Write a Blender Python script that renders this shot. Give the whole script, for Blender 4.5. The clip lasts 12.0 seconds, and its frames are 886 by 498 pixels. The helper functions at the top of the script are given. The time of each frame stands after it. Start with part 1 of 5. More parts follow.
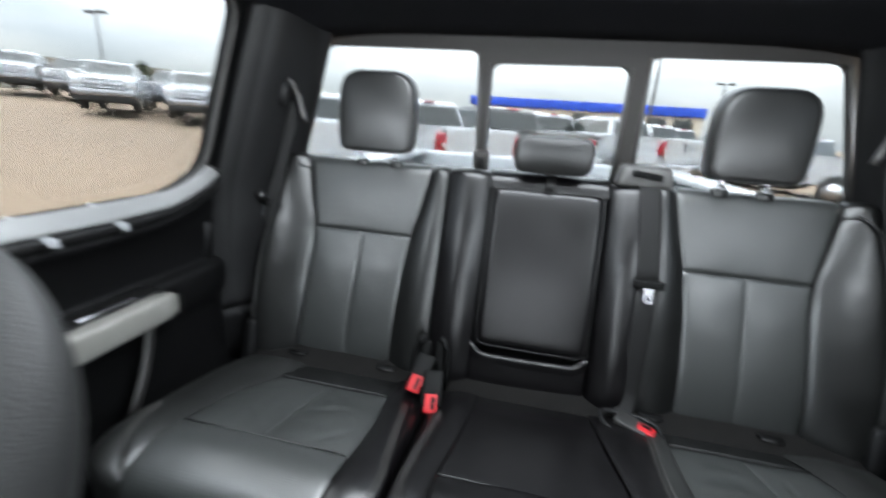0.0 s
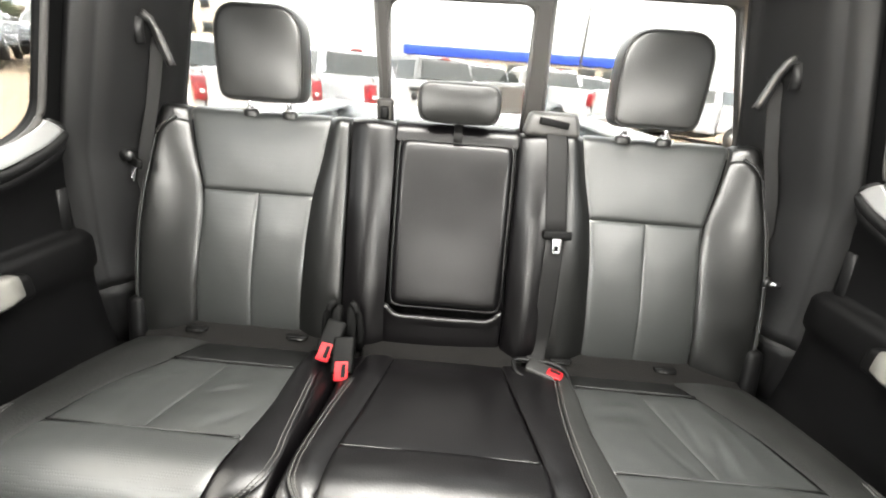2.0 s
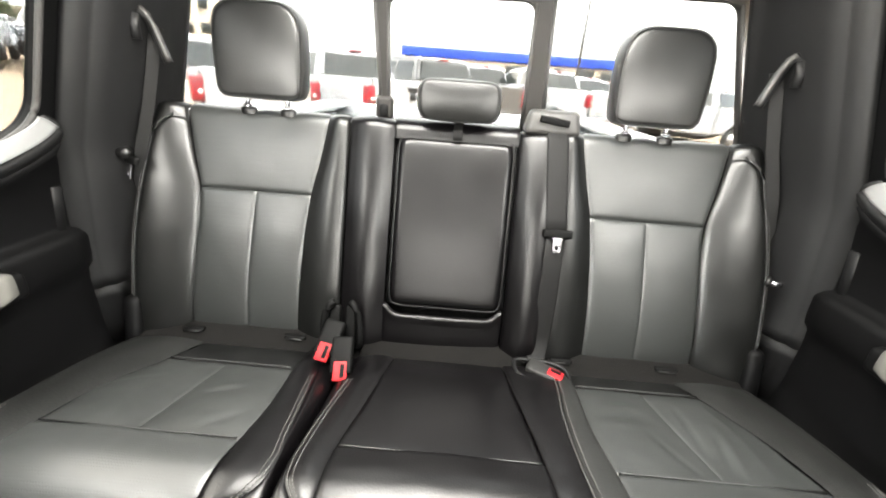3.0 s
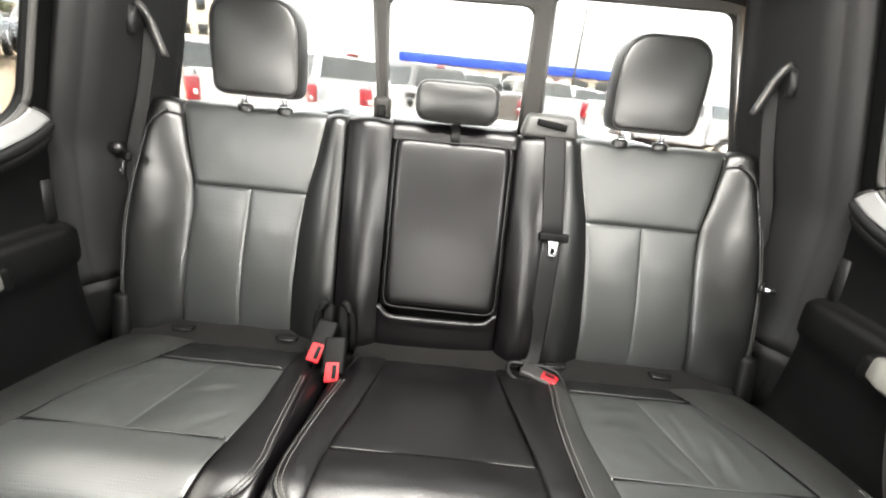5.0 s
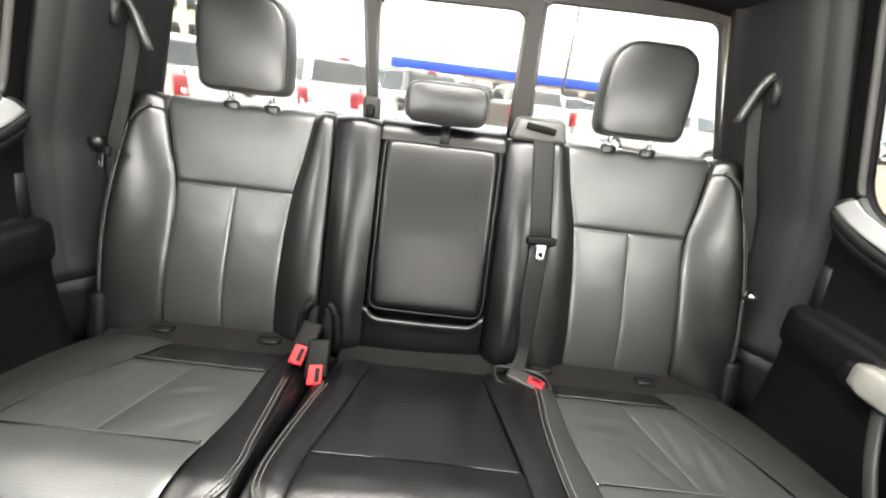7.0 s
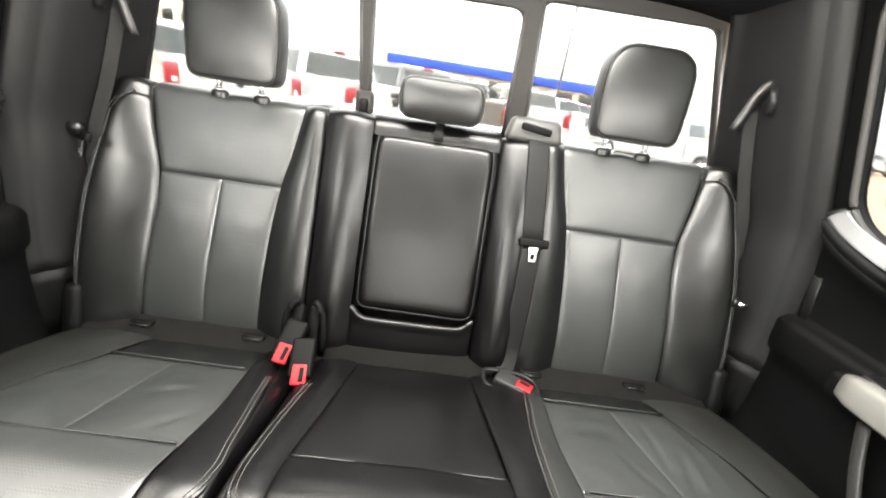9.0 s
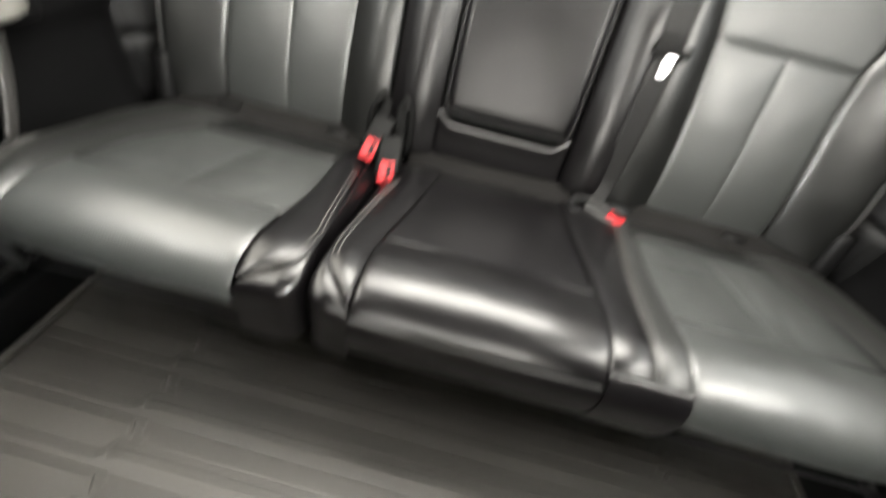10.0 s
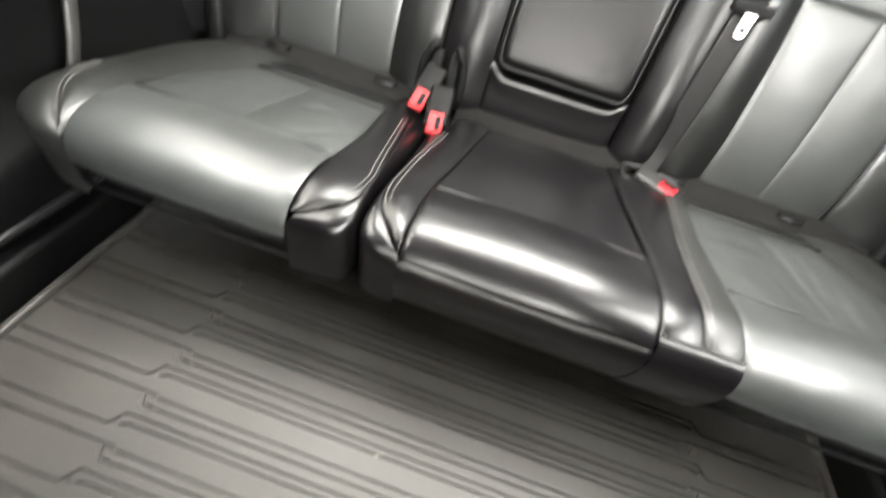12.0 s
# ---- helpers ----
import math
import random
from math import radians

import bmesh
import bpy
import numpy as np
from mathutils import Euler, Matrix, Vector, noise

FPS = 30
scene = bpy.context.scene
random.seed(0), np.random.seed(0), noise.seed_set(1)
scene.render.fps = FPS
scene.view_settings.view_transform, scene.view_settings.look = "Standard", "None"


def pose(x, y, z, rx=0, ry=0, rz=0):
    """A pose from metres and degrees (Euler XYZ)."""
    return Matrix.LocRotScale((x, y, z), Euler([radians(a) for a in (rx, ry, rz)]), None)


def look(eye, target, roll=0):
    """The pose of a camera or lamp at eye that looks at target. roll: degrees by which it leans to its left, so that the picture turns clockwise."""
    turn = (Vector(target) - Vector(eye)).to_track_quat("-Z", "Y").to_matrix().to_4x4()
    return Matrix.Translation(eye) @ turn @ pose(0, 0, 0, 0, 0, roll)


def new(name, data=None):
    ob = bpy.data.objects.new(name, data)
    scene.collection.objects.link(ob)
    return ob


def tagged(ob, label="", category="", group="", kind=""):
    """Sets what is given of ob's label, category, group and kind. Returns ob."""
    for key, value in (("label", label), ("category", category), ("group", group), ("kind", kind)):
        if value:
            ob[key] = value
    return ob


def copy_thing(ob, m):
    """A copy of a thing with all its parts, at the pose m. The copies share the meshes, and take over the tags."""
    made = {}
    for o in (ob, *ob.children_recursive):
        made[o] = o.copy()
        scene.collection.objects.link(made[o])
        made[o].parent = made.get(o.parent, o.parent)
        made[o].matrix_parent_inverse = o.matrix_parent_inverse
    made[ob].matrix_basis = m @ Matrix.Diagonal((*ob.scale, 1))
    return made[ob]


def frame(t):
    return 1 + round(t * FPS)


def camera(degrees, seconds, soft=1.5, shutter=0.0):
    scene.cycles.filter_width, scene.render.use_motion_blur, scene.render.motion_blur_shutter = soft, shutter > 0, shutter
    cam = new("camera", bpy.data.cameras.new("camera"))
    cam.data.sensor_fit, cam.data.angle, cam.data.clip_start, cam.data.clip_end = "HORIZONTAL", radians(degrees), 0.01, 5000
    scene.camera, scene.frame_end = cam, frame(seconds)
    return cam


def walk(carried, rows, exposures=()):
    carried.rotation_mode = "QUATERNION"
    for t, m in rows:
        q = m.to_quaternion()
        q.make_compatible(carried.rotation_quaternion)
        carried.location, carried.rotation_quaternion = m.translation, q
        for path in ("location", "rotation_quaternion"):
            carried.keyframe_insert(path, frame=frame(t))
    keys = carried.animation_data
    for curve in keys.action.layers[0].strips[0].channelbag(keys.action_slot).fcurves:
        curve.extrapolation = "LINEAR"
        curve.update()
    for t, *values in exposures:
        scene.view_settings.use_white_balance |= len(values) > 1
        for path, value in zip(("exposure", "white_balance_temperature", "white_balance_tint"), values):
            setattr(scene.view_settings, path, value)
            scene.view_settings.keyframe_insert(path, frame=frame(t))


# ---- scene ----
# ---- camera and its way ----
cam = camera(95.6, 12.0, soft=2.0, shutter=0.8)
PATH = [
    (0, (-0.058, 0.041, 0.889), (-0.407, 1.918, 0.295), 4.1),
    (0.5, (-0.021, 0.091, 0.856), (-0.111, 1.964, 0.163), 5.0),
    (1, (0.016, 0.096, 0.876), (-0.011, 1.95, 0.127), 5.3),
    (1.5, (0.015, 0.093, 0.881), (-0.027, 1.94, 0.114), 4.5),
    (2, (0.014, 0.098, 0.88), (-0.033, 1.942, 0.106), 4.2),
    (2.5, (0.008, 0.101, 0.874), (-0.026, 1.948, 0.106), 4.4),
    (3, (0.011, 0.103, 0.872), (-0.028, 1.95, 0.104), 4.3),
    (5, (0.008, 0.104, 0.862), (-0.003, 1.962, 0.122), 5.6),
    (5.5, (0.011, 0.106, 0.864), (0.003, 1.967, 0.133), 6.0),
    (6, (0.011, 0.103, 0.86), (0.022, 1.972, 0.147), 6.5),
    (6.5, (0.011, 0.105, 0.859), (0.033, 1.973, 0.146), 6.7),
    (7, (0.012, 0.109, 0.852), (0.052, 1.978, 0.144), 7.0),
    (9, (0.013, 0.125, 0.85), (0.097, 1.992, 0.138), 9.0),
    (9.5, (0.006, 0.131, 0.84), (0.062, 1.938, -0.016), 10.4),
    (10, (-0.04, 0.136, 0.751), (-0.075, 1.581, -0.631), 14.2),
    (10.5, (-0.075, 0.105, 0.693), (-0.128, 1.277, -0.928), 17.9),
    (11, (-0.079, 0.098, 0.69), (-0.169, 1.203, -0.976), 17.6),
    (11.5, (-0.083, 0.096, 0.693), (-0.178, 1.229, -0.952), 17.6),
    (12, (-0.071, 0.111, 0.72), (-0.157, 1.438, -0.774), 16.8),
]
LIGHT = [(0.0, 3.55, 6150, 8), (0.3, 3.75, 6300, 9), (0.8, 4.3, 6900, 10), (1.2, 4.68, 7200, 10), (8.8, 4.68, 7200, 10), (9.6, 4.64, 7300, 10), (10.1, 4.66, 7300, 10), (10.6, 5.04, 7300, 11), (11.2, 5.2, 7300, 11), (12.0, 5.26, 7100, 10)]
walk(cam, [(t, look(eye, target, roll)) for t, eye, target, roll in PATH], LIGHT)

# ---- sky and sun ----
SUN_UP, SUN_ROUND = 45, -73
world = bpy.data.worlds.new("sky")
scene.world = world
world.use_nodes = True
wn, wl = world.node_tree.nodes, world.node_tree.links
wn.clear()
w_out = wn.new("ShaderNodeOutputWorld")
w_bg = wn.new("ShaderNodeBackground")
w_sky = wn.new("ShaderNodeTexSky")
w_sky.sky_type, w_sky.sun_disc = "NISHITA", False
w_sky.sun_elevation, w_sky.sun_rotation = radians(SUN_UP), radians(SUN_ROUND)
w_co = wn.new("ShaderNodeTexCoord")
w_map = wn.new("ShaderNodeMapping")
w_map.inputs["Scale"].default_value = (1.0, 1.0, 3.4)
w_noise = wn.new("ShaderNodeTexNoise")
w_noise.inputs["Scale"].default_value = 1.7
w_noise.inputs["Detail"].default_value = 7.0
w_noise.inputs["Roughness"].default_value = 0.55
w_ramp = wn.new("ShaderNodeValToRGB")
w_ramp.color_ramp.elements[0].position, w_ramp.color_ramp.elements[1].position = 0.36, 0.62
w_ramp.color_ramp.elements[0].color, w_ramp.color_ramp.elements[1].color = (3.9, 4.35, 5.0, 1), (8.4, 8.4, 8.4, 1)
w_mix = wn.new("ShaderNodeMix")
w_mix.data_type = "RGBA"
w_mix.inputs["Factor"].default_value = 0.84
wl.new(w_co.outputs["Generated"], w_map.inputs["Vector"])
wl.new(w_map.outputs["Vector"], w_noise.inputs["Vector"])
wl.new(w_noise.outputs["Fac"], w_ramp.inputs["Fac"])
wl.new(w_sky.outputs["Color"], w_mix.inputs["A"])
wl.new(w_ramp.outputs["Color"], w_mix.inputs["B"])
# a veiled sky is several times brighter overhead than at the horizon
w_sep = wn.new("ShaderNodeSeparateXYZ")
w_rise = wn.new("ShaderNodeMapRange")
w_rise.inputs["From Min"].default_value, w_rise.inputs["From Max"].default_value = 0.06, 1.0
w_rise.inputs["To Min"].default_value, w_rise.inputs["To Max"].default_value = 1.0, 8.0
w_mul = wn.new("ShaderNodeMix")
w_mul.data_type, w_mul.blend_type = "RGBA", "MULTIPLY"
w_mul.inputs["Factor"].default_value = 1.0
wl.new(w_co.outputs["Generated"], w_sep.inputs["Vector"])
wl.new(w_sep.outputs["Z"], w_rise.inputs["Value"])
wl.new(w_mix.outputs["Result"], w_mul.inputs["A"])
wl.new(w_rise.outputs["Result"], w_mul.inputs["B"])
wl.new(w_mul.outputs["Result"], w_bg.inputs["Color"])
w_bg.inputs["Strength"].default_value = 0.21
wl.new(w_bg.outputs["Background"], w_out.inputs["Surface"])
sun = new("sun", bpy.data.lights.new("sun", "SUN"))
sun.data.energy, sun.data.angle, sun.data.color = 2.0, radians(42), (1.0, 0.95, 0.88)
sun.matrix_world = look((-16, 4, 16), (0, 0, 0))


def daylight(name, at, target, w, h, power, color=(0.95, 0.98, 1.0)):
    """An added area lamp in one opening of the cab, standing in for its sky light."""
    lamp = new(name, bpy.data.lights.new(name, "AREA"))
    lamp.data.shape, lamp.data.size, lamp.data.size_y, lamp.data.energy, lamp.data.color = "RECTANGLE", w, h, power, color
    lamp.matrix_world = look(at, target)


# added overhead lamp to light cushions and mat, no roof window is known
daylight("added_roof_light", (0, 0.63, 1.185), (0, 0.6301, 0), 0.94, 0.30, 2.3)
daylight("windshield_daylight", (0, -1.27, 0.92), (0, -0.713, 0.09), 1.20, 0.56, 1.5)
daylight("left_daylight", (-0.73, -0.70, 0.90), (0.2, 0.2, 0.45), 0.85, 0.34, 1.9)
daylight("right_daylight", (0.73, -0.70, 0.90), (-0.2, 0.2, 0.45), 0.85, 0.34, 1.9)
# added lamps inside the rear door windows, for light the tinted panes hold back
daylight("left_rear_daylight", (-0.705, 0.19, 0.915), (-0.42, 0.42, 0.1), 0.38, 0.30, 0.6)
daylight("right_rear_daylight", (0.705, 0.30, 0.915), (0.42, 0.50, 0.1), 0.56, 0.30, 0.9)


# ---- materials ----
def material(name, color, rough=0.5, metal=0.0, spec=0.5, grain=None, bump=0.0, mottle=0.0, mottle_scale=4.0, rough_var=0.0, coat=0.0):
    """grain: size of the fine relief in metres; mottle: share by which the colour varies."""
    m = bpy.data.materials.new(name)
    m.use_nodes = True
    n, l = m.node_tree.nodes, m.node_tree.links
    b = n["Principled BSDF"]
    b.inputs["Base Color"].default_value = (*color, 1)
    b.inputs["Roughness"].default_value = rough
    b.inputs["Metallic"].default_value = metal
    b.inputs["Specular IOR Level"].default_value = spec
    b.inputs["Coat Weight"].default_value = coat
    co = n.new("ShaderNodeTexCoord")
    if mottle:
        no = n.new("ShaderNodeTexNoise")
        no.inputs["Scale"].default_value = mottle_scale
        no.inputs["Detail"].default_value = 6
        l.new(co.outputs["Object"], no.inputs["Vector"])
        mr = n.new("ShaderNodeMapRange")
        mr.inputs["From Min"].default_value, mr.inputs["From Max"].default_value = 0.3, 0.7
        mr.inputs["To Min"].default_value, mr.inputs["To Max"].default_value = 1 - mottle, 1 + mottle
        l.new(no.outputs["Fac"], mr.inputs["Value"])
        mx = n.new("ShaderNodeMix")
        mx.data_type, mx.blend_type = "RGBA", "MULTIPLY"
        mx.inputs["Factor"].default_value = 1
        mx.inputs["A"].default_value = (*color, 1)
        l.new(mr.outputs["Result"], mx.inputs["B"])
        l.new(mx.outputs["Result"], b.inputs["Base Color"])
        if rough_var:
            mr2 = n.new("ShaderNodeMapRange")
            mr2.inputs["From Min"].default_value, mr2.inputs["From Max"].default_value = 0.3, 0.7
            mr2.inputs["To Min"].default_value, mr2.inputs["To Max"].default_value = rough - rough_var, rough + rough_var
            l.new(no.outputs["Fac"], mr2.inputs["Value"])
            l.new(mr2.outputs["Result"], b.inputs["Roughness"])
    if grain:
        vo = n.new("ShaderNodeTexVoronoi")
        vo.feature = "SMOOTH_F1"
        vo.inputs["Scale"].default_value = 1 / grain
        l.new(co.outputs["Object"], vo.inputs["Vector"])
        bu = n.new("ShaderNodeBump")
        bu.inputs["Strength"].default_value = bump
        bu.inputs["Distance"].default_value = grain * 0.5
        l.new(vo.outputs["Distance"], bu.inputs["Height"])
        l.new(bu.outputs["Normal"], b.inputs["Normal"])
    return m


def leather(name, color, rough, grain=0.0022, pebble=0.5, wrinkle=0.5, spec=0.5):
    """Grained leather: pebbled relief, soft wrinkles and a gloss that varies with wear."""
    m = material(name, color, rough, spec=spec, mottle=0.22, mottle_scale=11.0, rough_var=0.025)
    n, l = m.node_tree.nodes, m.node_tree.links
    b = n["Principled BSDF"]
    co = n.new("ShaderNodeTexCoord")
    vo = n.new("ShaderNodeTexVoronoi")
    vo.feature = "SMOOTH_F1"
    vo.inputs["Scale"].default_value = 1 / grain
    l.new(co.outputs["Object"], vo.inputs["Vector"])
    fold = n.new("ShaderNodeTexNoise")
    fold.inputs["Scale"].default_value, fold.inputs["Detail"].default_value, fold.inputs["Roughness"].default_value = 30.0, 2.0, 0.5
    fold.inputs["Distortion"].default_value = 0.8
    l.new(co.outputs["Object"], fold.inputs["Vector"])
    b1, b2 = n.new("ShaderNodeBump"), n.new("ShaderNodeBump")
    b1.inputs["Strength"].default_value, b1.inputs["Distance"].default_value = wrinkle, 0.0020
    b2.inputs["Strength"].default_value, b2.inputs["Distance"].default_value = pebble, grain * 0.5
    l.new(fold.outputs["Fac"], b1.inputs["Height"])
    l.new(vo.outputs["Distance"], b2.inputs["Height"])
    l.new(b1.outputs["Normal"], b2.inputs["Normal"])
    l.new(b2.outputs["Normal"], b.inputs["Normal"])
    return m


def perforated(name, color, rough, pitch):
    """Leather with rows of fine holes."""
    m = material(name, color, rough, spec=0.62, mottle=0.12, mottle_scale=7.0, rough_var=0.05)
    n, l = m.node_tree.nodes, m.node_tree.links
    b = n["Principled BSDF"]
    co = n.new("ShaderNodeTexCoord")
    vo = n.new("ShaderNodeTexVoronoi")
    vo.inputs["Scale"].default_value, vo.inputs["Randomness"].default_value = 1 / pitch, 0.15
    l.new(co.outputs["Object"], vo.inputs["Vector"])
    mr = n.new("ShaderNodeMapRange")
    mr.inputs["From Min"].default_value, mr.inputs["From Max"].default_value = 0.18, 0.42
    l.new(vo.outputs["Distance"], mr.inputs["Value"])
    bu = n.new("ShaderNodeBump")
    bu.inputs["Strength"].default_value, bu.inputs["Distance"].default_value = 0.14, 0.0009
    fold = n.new("ShaderNodeTexNoise")
    fold.inputs["Scale"].default_value, fold.inputs["Detail"].default_value = 26.0, 4.0
    l.new(co.outputs["Object"], fold.inputs["Vector"])
    b1 = n.new("ShaderNodeBump")
    b1.inputs["Strength"].default_value, b1.inputs["Distance"].default_value = 0.06, 0.004
    l.new(fold.outputs["Fac"], b1.inputs["Height"])
    l.new(b1.outputs["Normal"], bu.inputs["Normal"])
    l.new(mr.outputs["Result"], bu.inputs["Height"])
    l.new(bu.outputs["Normal"], b.inputs["Normal"])
    return m


def window_glass(name, tint, gloss=0.08):
    m = bpy.data.materials.new(name)
    m.use_nodes = True
    n, l = m.node_tree.nodes, m.node_tree.links
    n.clear()
    out, mix = n.new("ShaderNodeOutputMaterial"), n.new("ShaderNodeMixShader")
    tr, gl, fr = n.new("ShaderNodeBsdfTransparent"), n.new("ShaderNodeBsdfGlossy"), n.new("ShaderNodeFresnel")
    tr.inputs["Color"].default_value = (*tint, 1)
    gl.inputs["Roughness"].default_value = 0.02
    fr.inputs["IOR"].default_value = 1.14
    l.new(fr.outputs["Fac"], mix.inputs["Fac"])
    l.new(tr.outputs["BSDF"], mix.inputs[1])
    l.new(gl.outputs["BSDF"], mix.inputs[2])
    l.new(mix.outputs["Shader"], out.inputs["Surface"])
    return m


LEATHER = leather("black leather", (0.0030, 0.0031, 0.0030), 0.32, 0.0024, 0.15, 0.03, 0.42)
# the same black leather, with the light on the outer cushions in its colour
LIT_LEATHER = leather("black leather lightened for cushion sheen", (0.0078, 0.0080, 0.0076), 0.40, 0.0030, 0.20, 0.03, 0.42)
SEATBACK = leather("matt black vinyl", (0.004, 0.0041, 0.004), 0.6, 0.0018, 0.3, 0.1, 0.30)
LEATHER_GLOSS = leather("glossy black leather", (0.0013, 0.0011, 0.0013), 0.30, 0.0024, 0.17, 0.02, 0.33)
PERFORATED = perforated("perforated leather", (0.0145, 0.0155, 0.0150), 0.40, 0.0042)
THREAD = material("grey thread", (0.05, 0.048, 0.045), 0.7)
PIPING = material("seam leather", (0.003, 0.003, 0.003), 0.42, spec=0.35)
PLASTIC = material("dark grained plastic", (0.0016, 0.0016, 0.0017), 0.52, spec=0.10, grain=0.0014, bump=0.25, mottle=0.12, mottle_scale=5.0)
PILLAR = material("charcoal pillar plastic", (0.0055, 0.0055, 0.0057), 0.48, spec=0.2, grain=0.0012, bump=0.2, mottle=0.1, mottle_scale=5.0)
SMOOTH = material("smooth black plastic", (0.005, 0.005, 0.005), 0.28, spec=0.3, mottle=0.1)
FILM = material("clear protective film", (0.20, 0.207, 0.214), 0.2, mottle=0.1, mottle_scale=20.0)
GUIDE = material("charcoal guide plastic", (0.026, 0.025, 0.024), 0.45, spec=0.4, grain=0.001, bump=0.15, mottle=0.08)
SILVER = material("satin grey trim", (0.105, 0.102, 0.093), 0.42, grain=0.001, bump=0.08, mottle=0.05)
# reflection of the bright window is put into this grey
LEDGE = material("door cap with sky reflection in its grey", (0.135, 0.136, 0.136), 0.34, grain=0.0012, bump=0.15, mottle=0.08)
CREAM = material("pale console plastic", (0.15, 0.138, 0.115), 0.5, mottle=0.05)
BUCKLE = material("matt black buckle plastic", (0.0018, 0.0018, 0.0018), 0.6, spec=0.08, mottle=0.1)
GREY_SHELL = material("grey buckle plastic", (0.012, 0.0118, 0.0115), 0.5, spec=0.25, mottle=0.08)
WEB = material("black belt webbing", (0.0036, 0.0035, 0.0035), 0.6, spec=0.16, grain=0.0016, bump=0.4, mottle=0.1)
RED = material("red buckle button", (0.25, 0.005, 0.008), 0.5, spec=0.25, mottle=0.08, mottle_scale=60.0)
STEEL = material("polished steel", (0.42, 0.42, 0.44), 0.24, metal=1.0, mottle=0.04)
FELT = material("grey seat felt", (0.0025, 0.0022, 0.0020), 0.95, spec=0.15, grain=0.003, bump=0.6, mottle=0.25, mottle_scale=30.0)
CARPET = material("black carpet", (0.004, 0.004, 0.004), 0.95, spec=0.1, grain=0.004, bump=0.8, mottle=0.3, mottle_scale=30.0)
RUBBER = material("grey rubber mat", (0.0398, 0.0374, 0.0340), 0.58, spec=0.35, grain=0.0015, bump=0.25, mottle=0.16, mottle_scale=6.0, rough_var=0.06)
LINING = material("black headliner cloth", (0.006, 0.006, 0.007), 0.95, spec=0.1, grain=0.002, bump=0.4, mottle=0.12, mottle_scale=8.0)
SEAL = material("rubber door seal", (0.028, 0.027, 0.026), 0.6, spec=0.3)
# glare from the bright panes is put into this brownish grey
FRAME = material("window surround", (0.012, 0.0108, 0.0098), 0.6, spec=0.25, grain=0.0012, bump=0.15)
GLASS = window_glass("clear glass", (0.93, 0.95, 0.94))
# nearly opaque, keeps the sky out where a lamp takes its place
BLOCKING_GLASS = window_glass("near-black blocking glass", (0.04, 0.04, 0.04))
SIDEGLASS = window_glass("tinted door glass", (0.20, 0.203, 0.201))
PRIVACY = window_glass("tinted rear glass", (0.215, 0.218, 0.215))


# ---- mesh helpers ----
def finish(name, verts, faces, mat, smooth=True):
    me = bpy.data.meshes.new(name)
    me.from_pydata([tuple(map(float, v)) for v in verts], [], faces)
    me.materials.append(mat)
    me.polygons.foreach_set("use_smooth", [smooth] * len(me.polygons))
    me.update()
    return me


def part(name, me, parent=None, label=""):
    ob = new(name, me)
    if parent:
        ob.parent = parent
    return tagged(ob, label)


def thing(name, label, category, group="", kind="", at=(0, 0, 0)):
    ob = new(name)
    ob.empty_display_size = 0.05
    ob.matrix_basis = Matrix.Translation(at)
    return tagged(ob, label, category, group, kind)


def from_bm(name, bm, mat, smooth=False):
    me = bpy.data.meshes.new(name)
    bmesh.ops.recalc_face_normals(bm, faces=bm.faces)
    bm.to_mesh(me)
    bm.free()
    me.materials.append(mat)
    me.polygons.foreach_set("use_smooth", [smooth] * len(me.polygons))
    return me


def box(name, size, mat, at=(0, 0, 0), bevel=0.004, seg=2, turn=None, taper=1.0, smooth=True):
    """A bevelled block of that size about at; taper narrows its top."""
    bm = bmesh.new()
    bmesh.ops.create_cube(bm, size=1)
    for v in bm.verts:
        k = taper if v.co.z > 0 else 1.0
        v.co = Vector((v.co.x * size[0] * k, v.co.y * size[1] * k, v.co.z * size[2]))
    if bevel:
        bmesh.ops.bevel(bm, geom=bm.edges[:], offset=min(bevel, min(size) * 0.45), segments=seg, affect="EDGES", profile=0.5)
    m = Matrix.Translation(at) @ (turn or Matrix())
    bmesh.ops.transform(bm, matrix=m, verts=bm.verts)
    return from_bm(name, bm, mat, smooth)


def tube(name, points, radius, mat, sides=8, closed=False, flat=None):
    """A round rod through points; flat=(w, h) gives it a flattened section."""
    pts = [Vector(p) for p in points]
    verts, faces = [], []
    n = len(pts)
    for i, p in enumerate(pts):
        a, b = pts[i - 1 if (i or closed) else 0], pts[(i + 1) % n if closed else min(i + 1, n - 1)]
        d = (b - a).normalized()
        side = d.cross(Vector((0, 0, 1)) if abs(d.z) < 0.9 else Vector((0, 1, 0))).normalized()
        up = side.cross(d)
        for k in range(sides):
            an = 2 * math.pi * k / sides
            verts.append(p + side * math.cos(an) * radius + up * math.sin(an) * radius)
    for i in range(n if closed else n - 1):
        j = (i + 1) % n
        for k in range(sides):
            q = (k + 1) % sides
            faces.append((i * sides + k, i * sides + q, j * sides + q, j * sides + k))
    if not closed:
        faces += [tuple(range(sides))[::-1], tuple(range((n - 1) * sides, n * sides))]
    return finish(name, verts, faces, mat)


